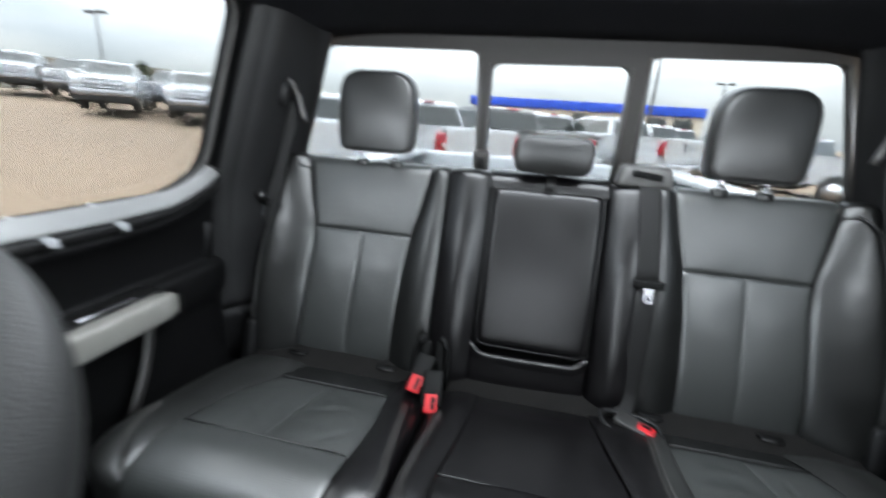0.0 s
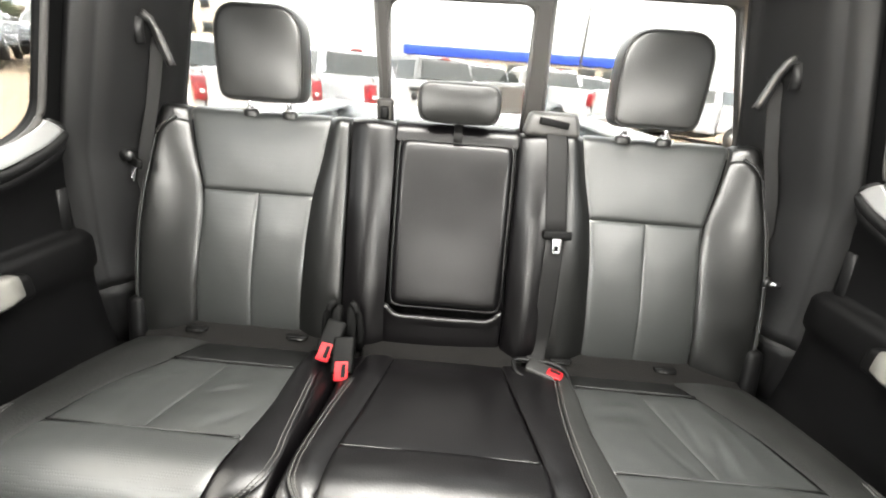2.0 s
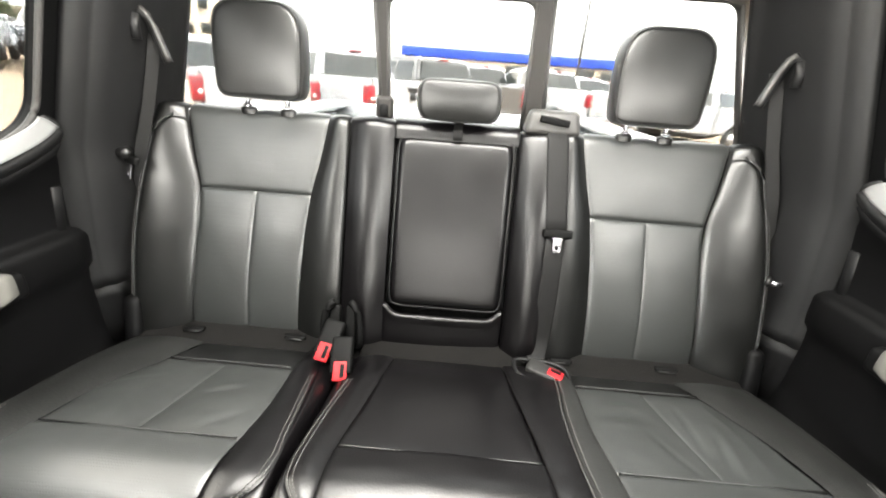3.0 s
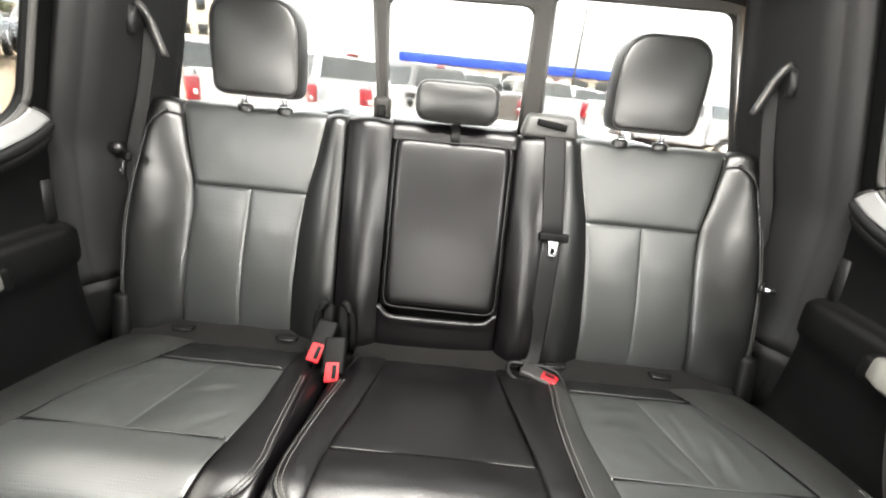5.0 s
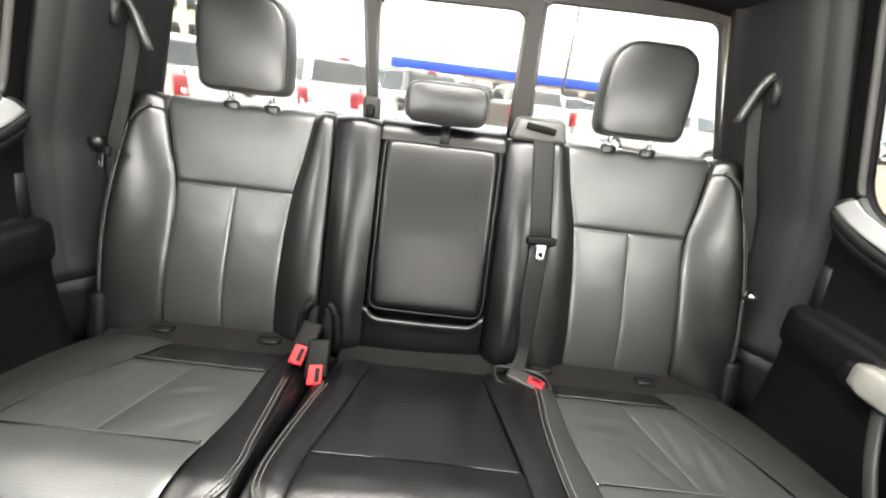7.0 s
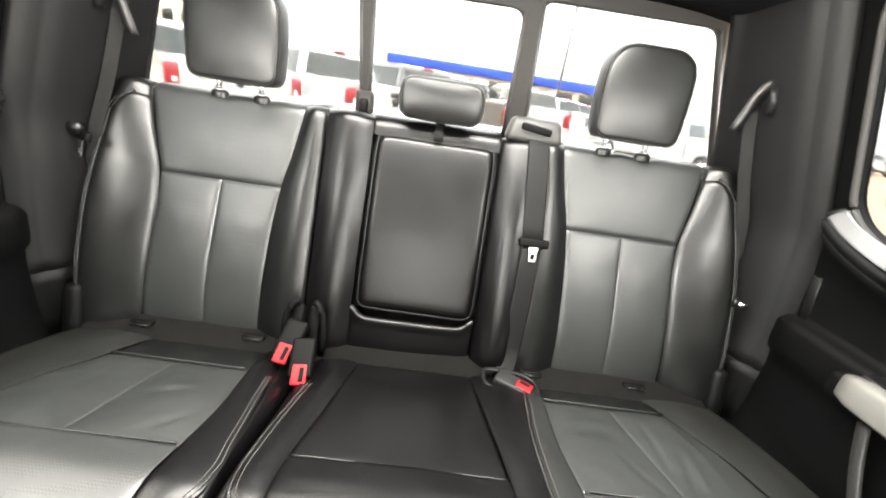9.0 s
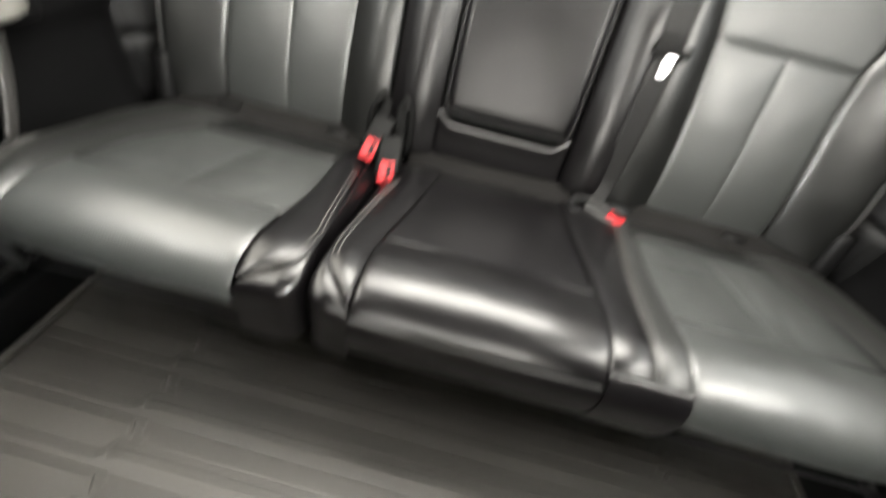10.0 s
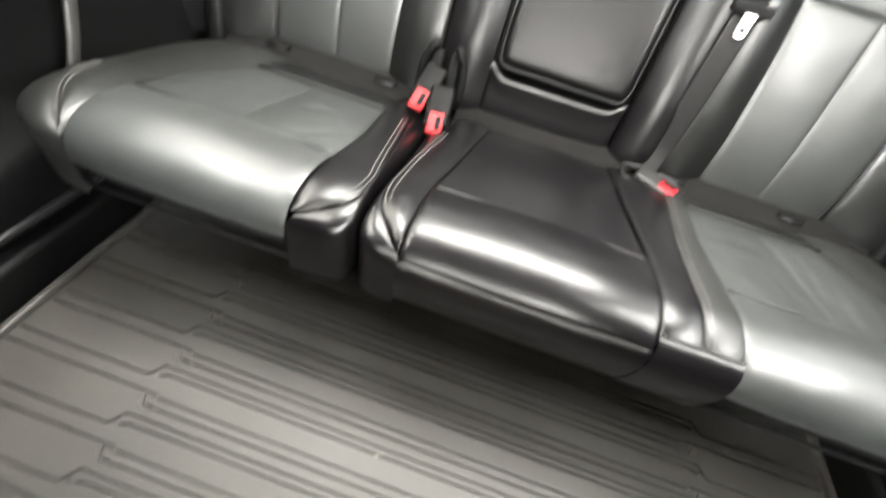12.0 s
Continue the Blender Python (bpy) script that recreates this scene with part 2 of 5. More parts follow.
def ribbon(name, points, across, width, thick, mat):
    """A flat band through points, lying along the direction across."""
    pts = [Vector(p) for p in points]
    verts, faces = [], []
    for i, p in enumerate(pts):
        d = (pts[min(i + 1, len(pts) - 1)] - pts[max(i - 1, 0)]).normalized()
        ac = Vector(across[i] if isinstance(across, list) else across)
        ac = (ac - d * ac.dot(d)).normalized()
        up = ac.cross(d)
        for s, h in ((-0.5, 0.3), (-0.42, 0.5), (0.42, 0.5), (0.5, 0.3), (0.5, -0.3), (0.42, -0.5), (-0.42, -0.5), (-0.5, -0.3)):
            verts.append(p + ac * s * width + up * h * thick)
    for i in range(len(pts) - 1):
        for k in range(8):
            q = (k + 1) % 8
            faces.append((i * 8 + k, i * 8 + q, i * 8 + 8 + q, i * 8 + 8 + k))
    faces += [tuple(range(8))[::-1], tuple(range(len(verts) - 8, len(verts)))]
    return finish(name, verts, faces, mat)


def outline(points, radius, n=6):
    """A closed polygon with its corners rounded; radius may be one number or one for each corner."""
    out = []
    k = len(points)
    for i, p in enumerate(points):
        r = radius[i] if isinstance(radius, (list, tuple)) else radius
        p, a, b = Vector(p), Vector(points[i - 1]), Vector(points[(i + 1) % k])
        if r <= 0:
            out.append(p)
            continue
        da, db = (a - p).normalized(), (b - p).normalized()
        for j in range(n + 1):
            t = j / n
            s, e = p + da * r, p + db * r
            out.append((s * (1 - t) + p * t) * (1 - t) + (p * (1 - t) + e * t) * t)
    return out


def plate(name, rim, holes, thick, mat, m=None, bevel=0.003, smooth=False):
    """A slab cut from a sheet: the rim and the holes are 2D polygons; m sets the sheet in its place."""
    cu = bpy.data.curves.new(name, "CURVE")
    cu.dimensions, cu.fill_mode, cu.extrude, cu.bevel_depth, cu.bevel_resolution = "2D", "BOTH", max(thick / 2 - bevel, 0.0002), bevel, 1
    cu.offset = -bevel
    for loop in (rim, *holes):
        sp = cu.splines.new("POLY")
        sp.points.add(len(loop) - 1)
        for p, v in zip(sp.points, loop):
            p.co = (v[0], v[1], 0, 1)
        sp.use_cyclic_u = True
    ob = bpy.data.objects.new(name, cu)
    scene.collection.objects.link(ob)
    dg = bpy.context.evaluated_depsgraph_get()
    me = bpy.data.meshes.new_from_object(ob.evaluated_get(dg))
    bpy.data.objects.remove(ob)
    bpy.data.curves.remove(cu)
    me.name = name
    if m:
        me.transform(m)
    me.materials.clear()
    me.materials.append(mat)
    me.polygons.foreach_set("use_smooth", [smooth] * len(me.polygons))
    return me


def curve_at(keys, v):
    """Smooth values through (place, value) keys at the places v."""
    xs, ys = np.array([k[0] for k in keys], float), np.array([k[1] for k in keys], float)
    order = np.argsort(xs)
    xs, ys = xs[order], ys[order]
    v = np.clip(np.asarray(v, float), xs[0], xs[-1])
    i = np.clip(np.searchsorted(xs, v) - 1, 0, len(xs) - 2)
    sl = np.gradient(ys, xs)
    h = xs[i + 1] - xs[i]
    t = (v - xs[i]) / h
    return ((2 * t**3 - 3 * t**2 + 1) * ys[i] + (t**3 - 2 * t**2 + t) * h * sl[i] + (3 * t**2 - 2 * t**3) * ys[i + 1] + (t**3 - t**2) * h * sl[i + 1])


def spaced(n, lo, hi):
    """n steps from 0 to 1, closer together at the ends that are asked for."""
    t = np.linspace(0, 1, n + 1)
    if lo and hi:
        return 0.35 * t + 0.65 * (0.5 - 0.5 * np.cos(np.pi * t))
    if hi:
        return 0.35 * t + 0.65 * np.sin(np.pi / 2 * t)
    if lo:
        return 0.35 * t + 0.65 * (1 - np.cos(np.pi / 2 * t))
    return t


def patch(name, place, nu, nv, mat, dips=(1, 1, 1, 1), depth=0.006, reach=0.0045, puff=0.0, crease=0.0007, seed=0.0, folds=()):
    """A padded piece of upholstery. place(U, V) gives its surface; it dips into the seams at the sides
    (left, right, bottom, top) that are marked, swells by puff in its middle and has soft creases.
    folds: dents and wrinkles (u, v, degrees, length, width, height) in shares of the piece."""
    u, v = spaced(nu, dips[0], dips[1]), spaced(nv, dips[2], dips[3])
    U, V = np.meshgrid(u, v)
    P = np.stack([np.broadcast_to(a, U.shape) for a in place(U, V)], axis=-1).astype(float)
    du, dv = np.gradient(P, axis=1), np.gradient(P, axis=0)
    N = np.cross(du, dv)
    N /= np.linalg.norm(N, axis=-1, keepdims=True) + 1e-12
    lu = np.linalg.norm(np.diff(P, axis=1), axis=-1)
    lv = np.linalg.norm(np.diff(P, axis=0), axis=-1)
    cu = np.concatenate([np.zeros((len(v), 1)), np.cumsum(lu, axis=1)], axis=1)
    cv = np.concatenate([np.zeros((1, len(u))), np.cumsum(lv, axis=0)], axis=0)
    H = np.zeros_like(U)
    for mark, d in zip(dips, (cu, cu[:, -1:] - cu, cv, cv[-1:] - cv)):
        if mark:
            H -= mark * depth * np.exp(-((d / reach) ** 1.3))
    H += puff * np.sin(np.pi * np.clip(cu / cu[:, -1:], 0, 1)) ** 0.7 * np.sin(np.pi * np.clip(cv / cv[-1:], 0, 1)) ** 0.7
    if crease:
        for i in range(len(v)):
            for j in range(len(u)):
                p = P[i, j]
                H[i, j] += crease * noise.noise(Vector((p[0] * 9 + seed, p[1] * 9, p[2] * 9))) + 0.5 * crease * noise.noise(Vector((p[0] * 30, p[1] * 30 + seed, p[2] * 24)))
    for fu, fv, turn, long, wide, high in folds:
        c, s_ = math.cos(radians(turn)), math.sin(radians(turn))
        a, b = (U - fu) * c + (V - fv) * s_, (V - fv) * c - (U - fu) * s_
        H += high * np.exp(-((a / long) ** 2) - (b / wide) ** 2)
    P = P + N * H[..., None]
    w = len(u)
    faces = [(i * w + j, i * w + j + 1, (i + 1) * w + j + 1, (i + 1) * w + j) for i in range(len(v) - 1) for j in range(w - 1)]
    return finish(name, P.reshape(-1, 3), faces, mat)


def stitches(name, points, side, mat=None, long=0.0045, gap=0.0012, thick=0.0006, lift=0.0003):
    """A row of thread stitches along points; side is the way up from the surface."""
    pts = [Vector(p) for p in points]
    verts, faces = [], []
    total = 0.0
    for a, b in zip(pts, pts[1:]):
        total += (b - a).length
    run = 0.0
    step = long + gap
    marks = [step * k for k in range(int(total / step))]
    i, acc = 0, 0.0
    for s in marks:
        while i < len(pts) - 2 and acc + (pts[i + 1] - pts[i]).length < s:
            acc += (pts[i + 1] - pts[i]).length
            i += 1
        d = (pts[i + 1] - pts[i]).normalized()
        p = pts[i] + d * (s - acc)
        up = Vector(side[i] if isinstance(side, list) else side)
        up = (up - d * up.dot(d)).normalized()
        ac = d.cross(up)
        c = len(verts)
        for q, k in ((0, 0.5), (long * 0.3, 1.0), (long * 0.7, 1.0), (long, 0.5)):
            for an in range(5):
                x, y = math.cos(an * 1.2566), math.sin(an * 1.2566)
                verts.append(p + d * q + up * (lift + y * thick * k) + ac * x * thick * k)
        for r in range(3):
            for an in range(5):
                b2 = (an + 1) % 5
                faces.append((c + r * 5 + an, c + r * 5 + b2, c + r * 5 + 5 + b2, c + r * 5 + 5 + an))
    return finish(name, verts, faces, mat or THREAD)


# ---- the cab: floor, walls, pillars, roof ----
def side_x(z):
    """Half the inner width of the cab at height z."""
    return 0.80 - 0.32 * max(0.0, z - 0.70)


def loft(name, rows, mat, smooth=True, closed=False):
    """A skin over rows of points."""
    w = len(rows[0])
    verts = [p for r in rows for p in r]
    faces = [(i * w + j, i * w + (j + 1) % w, (i + 1) * w + (j + 1) % w, (i + 1) * w + j) for i in range(len(rows) - 1) for j in range(w if closed else w - 1)]
    return finish(name, verts, faces, mat, smooth)


def solid(me, thick, offset=-1.0):
    """Gives a skin real thickness."""
    bm = bmesh.new()
    bm.from_mesh(me)
    bmesh.ops.solidify(bm, geom=bm.faces[:], thickness=thick * -offset)
    bm.to_mesh(me)
    bm.free()
    me.polygons.foreach_set("use_smooth", [True] * len(me.polygons))
    return me


floor = tagged(part("floor", box("floor", (1.68, 3.2, 0.05), CARPET, (0, -0.27, -0.032), 0.005)), "black carpeted cab floor under the rubber mat", "floor", kind="structure")

# rear wall with its three window openings; the sheet leans forward towards the roof
REAR = Matrix(((1, 0, 0, 0), (0, -0.148, 0.989, 1.14), (0, 0.989, 0.148, 0.80), (0, 0, 0, 1)))
rear_rim = [(-0.80, -0.80), (0.80, -0.80), (0.80, -0.1), (0.70, 0.33), (-0.70, 0.33), (-0.80, -0.1)]
PANES = [([(-0.70, -0.035), (-0.183, -0.035), (-0.197, 0.264), (-0.596, 0.264)], 0.028),
         ([(-0.168, -0.035), (0.158, -0.035), (0.151, 0.243), (-0.166, 0.238)], 0.03),
         ([(0.206, -0.035), (0.69, -0.035), (0.569, 0.266), (0.186, 0.264)], 0.028)]
holes = [outline(p, r) for p, r in PANES]
wall_rear = tagged(part("wall_rear", plate("wall_rear", rear_rim, holes, 0.028, FRAME, REAR)), "dark rear cab wall with three window openings", "wall", kind="structure")
for k, (p, r) in enumerate(PANES):
    win = thing("window_%d" % (k + 1), "tinted rear cab window pane in a dark surround" if k != 1 else "sliding middle pane of the rear cab window", "window", kind="structure")
    g = part("pane", plate("pane", outline([(x * 1.004, z + (0.006 if z > 0 else -0.006)) for x, z in p], r), [], 0.004, PRIVACY, REAR @ Matrix.Translation((0, 0, 0.012)), bevel=0.0005), win)
    for a, b, nm in ((0, 3, "side_gasket"), (1, 2, "side_gasket")):
        q = [Vector((*p[a], 0)), Vector((*p[b], 0))]
        part(nm, tube(nm, [REAR @ (v + Vector((0, 0, -0.013))) for v in q], 0.0045, SEAL, 6), win)
slider = thing("window_latch", "dark round latch at the foot of the sliding window post", "latch")
part("latch_body", box("latch_body", (0.040, 0.022, 0.052), FRAME, (-0.172, 1.098, 0.806), 0.0105, 5), slider)
part("latch_tab", box("latch_tab", (0.02, 0.012, 0.03), PLASTIC, (-0.172, 1.084, 0.800), 0.005), slider)

# roof lining
rows = []
for y in np.linspace(1.12, -1.05, 24):
    zc = float(curve_at([(1.14, 1.079), (1.05, 1.098), (0.95, 1.118), (0.80, 1.150), (0.5, 1.180), (0.3, 1.190), (-0.6, 1.190), (-1.05, 1.12)], y))
    rows.append([(x, y, zc - 0.045 * (abs(x) / 0.68) ** 6) for x in np.linspace(-0.685, 0.685, 25)])
lining = loft("ceiling", rows, LINING)
bm = bmesh.new()
bm.from_mesh(lining)
# unseen opening, cut only for the added lamp overhead
bmesh.ops.delete(bm, geom=[f for f in bm.faces if abs(f.calc_center_median().x) < 0.48 and 0.38 < f.calc_center_median().y < 0.82], context="FACES")
bm.to_mesh(lining)
bm.free()
tagged(part("window_roof", box("window_roof", (1.10, 0.66, 0.006), BLOCKING_GLASS, (0, 0.58, 1.232), 0.002)), "unseen dark pane added above the roof lamp", "window", kind="structure")
ceiling = tagged(part("ceiling", solid(lining, 0.03)), "black cloth headliner round an added roof opening", "ceiling", kind="structure")

for s, nm in ((-1, "left"), (1, "right")):
    # rear pillar trim: one skin from the rear window round to the door seal
    plan = [(0.664, 1.112), (0.667, 1.106), (0.677, 1.098), (0.695, 1.070), (0.716, 1.03), (0.736, 0.985), (0.750, 0.945), (0.757, 0.932), (0.764, 0.926), (0.771, 0.917), (0.775, 0.908), (0.783, 0.902), (0.791, 0.900)]
    rows = []
    for z in np.linspace(0.0, 1.19, 42):
        belly = 0.008 * math.exp(-((z - 0.60) / 0.10) ** 2)
        rows.append([(s * (x + 0.056 * min(1, max(0, (y - 0.99) / 0.12)) - (0.32 + 0.048 * min(1, max(0, (y - 0.99) / 0.12))) * max(0, z - 0.70) - belly * math.exp(-((y - 0.985) / 0.04) ** 2) + min(0.03, max(0, 0.70 - z) * 0.12) + (0.05 if z < 0.69 and y < 0.9025 else 0.0)), y - 0.01 * math.sin(3 * z) * (1 - min(1, max(0, (y - 0.99) / 0.12))) - 0.15 * (z - 0.8) * min(1, max(0, (y - 0.99) / 0.12)), z) for x, y in plan])
    tagged(part("pillar_" + nm, solid(loft("pillar", rows[13:], PILLAR), 0.02, s)), "charcoal grained plastic trim on the rear roof pillar", "pillar trim", kind="structure")
    # same skin carried on in darker plastic, to paint the shade beside the seat
    tagged(part("trim_lower_" + nm, solid(loft("trim_lower", rows[:14], PLASTIC), 0.02, s)), "foot of the pillar trim in darker plastic for its shade", "trim", kind="structure")
    # rod of lighter plastic that paints the highlight along the trim's edge
    ridge = [(s * (0.754 - 0.32 * max(0, z - 0.70) - 0.004 * math.exp(-((z - 0.60) / 0.10) ** 2) + min(0.03, max(0, 0.70 - z) * 0.12)), 0.9265 - 0.01 * math.sin(3 * z), z) for z in np.linspace(0.60, 1.08, 40)]
    tagged(part("trim_ridge_" + nm, tube("trim_ridge", ridge, 0.0060, GUIDE, 8)), "edge of the pillar trim, lightened for its highlight", "trim", kind="structure")
    seal = tagged(part("door_seal_" + nm, tube("door_seal", [(s * (side_x(z) - 0.022 + min(0.03, max(0, 0.70 - z) * 0.12)), 0.896 - 0.01 * math.sin(3 * z), z) for z in np.linspace(0.70, 1.1, 24)], 0.011, SEAL, 8)), "grey rubber seal round the rear door opening", "seal", kind="structure")
    # upper side: window openings of the rear and the front door in one leaning sheet
    side = Matrix(((0, -s * 0.305, s * 0.952, s * 0.80), (1, 0, 0, 0), (0, 0.952, 0.305, 0.70), (0, 0, 0, 1)))
    rim = [(-1.75, -0.02), (0.935, -0.02), (0.935, 0.475), (-0.75, 0.475), (-1.05, 0.42), (-1.75, 0.0)]
    rear_hole = outline([(-0.02, 0.009), (0.752, 0.009), (0.838, 0.060), (0.850, 0.425), (0.02, 0.425)], [0.03, 0.045, 0.045, 0.05, 0.03], 10)
    front_hole = outline([(-1.35, 0.01), (-0.2, 0.01), (-0.22, 0.375), (-0.95, 0.375)], [0.02, 0.05, 0.04, 0.05])
    tagged(part("wall_" + nm, plate("wall_" + nm, rim, [rear_hole, front_hole], 0.024, PLASTIC, side)), "black window surround along the cab side", "wall", kind="structure")
    win = thing("window_%s" % nm, "tinted rear door window above the door panel", "window", kind="structure")
    for nm2, hole in (("pane", rear_hole), ("front_pane", front_hole)):
        g = part(nm2, plate(nm2, [(a * 1.002, b + (0.004 if b > 0.2 else -0.004)) for a, b in hole], [], 0.004, SIDEGLASS if nm2 == "pane" else GLASS, side @ Matrix.Translation((0, 0, 0.006)), bevel=0.0005), win)
        g.visible_shadow = nm2 == "pane"
    edge = [side @ Vector((a, b, -0.013)) for a, b in rear_hole]
    part("gasket", tube("gasket", edge, 0.006, SEAL, 6, closed=True), win)
    # outer skin below the windows and in front of the rear door
    tagged(part("wall_lower_" + nm, box("wall_lower", (0.03, 3.02, 0.75), PLASTIC, (s * 0.845, -0.27, 0.325), 0.006)), "dark lower cab side behind the door panels", "wall", kind="structure")

    # ---- rear door ----
    door = thing("door_%d" % (1 if s < 0 else 2), "black rear truck door panel with grey pull handle and armrest", "door", kind="structure")
    prof = [(0.800, 0.05), (0.792, 0.10), (0.775, 0.115), (0.772, 0.20), (0.778, 0.215), (0.796, 0.225), (0.802, 0.30), (0.803, 0.40), (0.799, 0.438), (0.790, 0.450), (0.787, 0.468), (0.7835, 0.509), (0.785, 0.514), (0.789, 0.517), (0.811, 0.520), (0.815, 0.54), (0.808, 0.60), (0.796, 0.640), (0.778, 0.657)]
    rows = []
    for y in np.concatenate([np.linspace(-0.16, 0.80, 30), np.linspace(0.82, 0.915, 10)]):
        rise = float(curve_at([(-0.16, 0.0), (0.45, 0.0), (0.66, 0.002), (0.74, 0.008), (0.80, 0.023), (0.866, 0.050), (0.92, 0.078)], y))
        close = 0.028 * max(0, (y - 0.84) / 0.075) ** 2
        rows.append([(s * (x + close * (1 if z < 0.53 else 0.4)), y, z + rise * max(0, (z - 0.54) / 0.11)) for x, z in prof])
    part("panel", solid(loft("panel", rows, PLASTIC), 0.012, s), door)
    # cap along the foot of the window: a ledge lightened for the sky it reflects, that climbs to the rear corner, over
    # a dark rolled rim
    cap, lip = [], []
    for q in np.concatenate([np.linspace(-0.16, 0.64, 14), np.linspace(0.66, 0.868, 30)]):
        k = max(0, (q - 0.66) / 0.208)
        yu, zu = q - 0.030 * k, float(curve_at([(-0.16, 0.7105), (0.40, 0.7105), (0.70, 0.7105), (0.745, 0.714), (0.79, 0.729), (0.82, 0.746), (0.838, 0.763)], q - 0.030 * k))
        zl = float(curve_at([(-0.16, 0.682), (0.45, 0.682), (0.66, 0.682), (0.745, 0.688), (0.795, 0.703), (0.84, 0.722), (0.868, 0.740)], q))
        yr = q + 0.028 * k
        zr = float(curve_at([(-0.16, 0.653), (0.45, 0.653), (0.66, 0.655), (0.74, 0.661), (0.80, 0.676), (0.866, 0.703), (0.896, 0.722)], yr))
        xu = side_x(zu) - 0.014
        cap.append([(s * (0.7665 + (xu - 0.7665) * u), q + (yu - q) * u, zl + (zu - zl) * u + 0.003 * math.sin(math.pi * u)) for u in np.linspace(0, 1, 8)])
        lip.append([(s * (0.7665 + 0.008 * u - 0.009 * math.sin(math.pi * u)), q + (yr - q) * u, zl + (zr - zl) * u + 0.002 * math.sin(math.pi * u)) for u in np.linspace(0, 1, 9)])
    part("window_cap", solid(loft("window_cap", cap, LEDGE), 0.008, s), door, "cap along the foot of the window, lightened for its reflection")
    part("cap_rim", solid(loft("cap_rim", lip, PILLAR), 0.006, s), door, "dark rolled rim under the cap")
    part("cap_end", tube("cap_end", [(s * 0.776, 0.842, 0.768), (s * 0.768, 0.872, 0.746), (s * 0.769, 0.897, 0.724), (s * 0.776, 0.902, 0.700)], 0.007, PILLAR, 10), door)
    # lighter plastic on the shelf's edge and top stands in for their highlights
    part("crease_highlight", tube("crease_highlight", [(s * (0.7835 + 0.028 * max(0, (0.655 + 0.225 * k - 0.84) / 0.075) ** 2), 0.655 + 0.225 * k, 0.516) for k in np.linspace(0, 1, 14)], 0.0042, GUIDE, 8), door, "edge of the door ledge, lightened for its highlight")
    part("ledge", box("ledge", (0.030, 0.225, 0.010), GUIDE, (s * 0.799, 0.768, 0.5165), 0.003, 2), door, "ledge behind the armrest, its top lightened for its highlight")
    part("rear_rib", ribbon("rear_rib", [(s * 0.796, 0.862, 0.622), (s * 0.802, 0.860, 0.58), (s * 0.806, 0.856, 0.528)], (0, 1, 0.1), 0.022, 0.008, PILLAR), door)
    if s < 0:
        for y in (0.470, 0.587):
            strip = part("film_strip", ribbon("film_strip", [(-0.783, y - 0.002, 0.7135), (-0.775, y + 0.012, 0.702), (-0.7655, y + 0.026, 0.686), (-0.7575, y + 0.034, 0.670)], (0, 1, 0.2), 0.014, 0.0012, FILM), door, "strip of pale protective film over the cap")
            part("film_clip", box("film_clip", (0.005, 0.014, 0.016), FILM, (-0.7575, y + 0.036, 0.670), 0.003), strip)
    # grey pull handle, a block with a finger recess behind it
    grip = []
    for y in np.linspace(0.05, 0.665, 26):
        k = min(1, (0.665 - y) / 0.02)
        w, h = 0.019 * (0.75 + 0.25 * k), 0.026 * (0.8 + 0.2 * k)
        c = Vector((s * 0.722, y, 0.508))
        grip.append([(c.x + w * math.copysign(abs(math.cos(a)) ** 0.45, math.cos(a)), c.y, c.z + h * math.copysign(abs(math.sin(a)) ** 0.45, math.sin(a))) for a in np.linspace(0, 2 * math.pi, 20, endpoint=False)])
    me = loft("pull_handle", grip, SILVER, closed=True)
    bm = bmesh.new()
    bm.from_mesh(me)
    bmesh.ops.holes_fill(bm, edges=[e for e in bm.edges if e.is_boundary])
    bm.to_mesh(me)
    bm.free()
    part("pull_handle", me, door, "satin grey pull handle")
    part("handle_mount", box("handle_mount", (0.05, 0.10, 0.05), PLASTIC, (s * 0.755, 0.655, 0.490), 0.012, 3), door)
    part("armrest", box("armrest", (0.055, 0.62, 0.014), SMOOTH, (s * 0.770, 0.36, 0.524), 0.005, 3), door)
    part("switch_bezel", box("switch_bezel", (0.010, 0.105, 0.005), STEEL, (s * 0.752, 0.56, 0.5335), 0.0015), door, "bright strip on the armrest")
    brace = [(s * (0.765 - 0.012 * math.sin(math.pi * k)), 0.645 - 0.10 * k - 0.03 * k * k, 0.452 - 0.24 * k) for k in np.linspace(0, 1, 12)]
    part("pocket_brace", ribbon("pocket_brace", brace, (s * 0.3, 1, 0), 0.024, 0.008, GUIDE), door)
    part("pocket_lip", tube("pocket_lip", [(s * (0.765 + 0.004 * math.sin(9 * y)), y, 0.118) for y in np.linspace(-0.1, 0.60, 14)], 0.010, PILLAR, 8), door)
    part("speaker_ring", tube("speaker_ring", [(s * 0.768, 0.20 + 0.10 * c, 0.235 + 0.09 * d) for c, d in [(math.copysign(abs(math.cos(a)) ** 0.4, math.cos(a)), math.copysign(abs(math.sin(a)) ** 0.4, math.sin(a))) for a in np.linspace(0, 2 * math.pi, 32, endpoint=False)]], 0.0025, SMOOTH, 6, closed=True), door)
    lock = part("lock_pin", tube("lock_pin", [(s * 0.787, 0.765, 0.675), (s * 0.783, 0.765, 0.690)], 0.0035, SMOOTH, 8), door)
    part("pin_head", tube("pin_head", [(s * 0.783, 0.765, 0.690), (s * 0.782, 0.765, 0.697)], 0.006, SMOOTH, 10), lock)
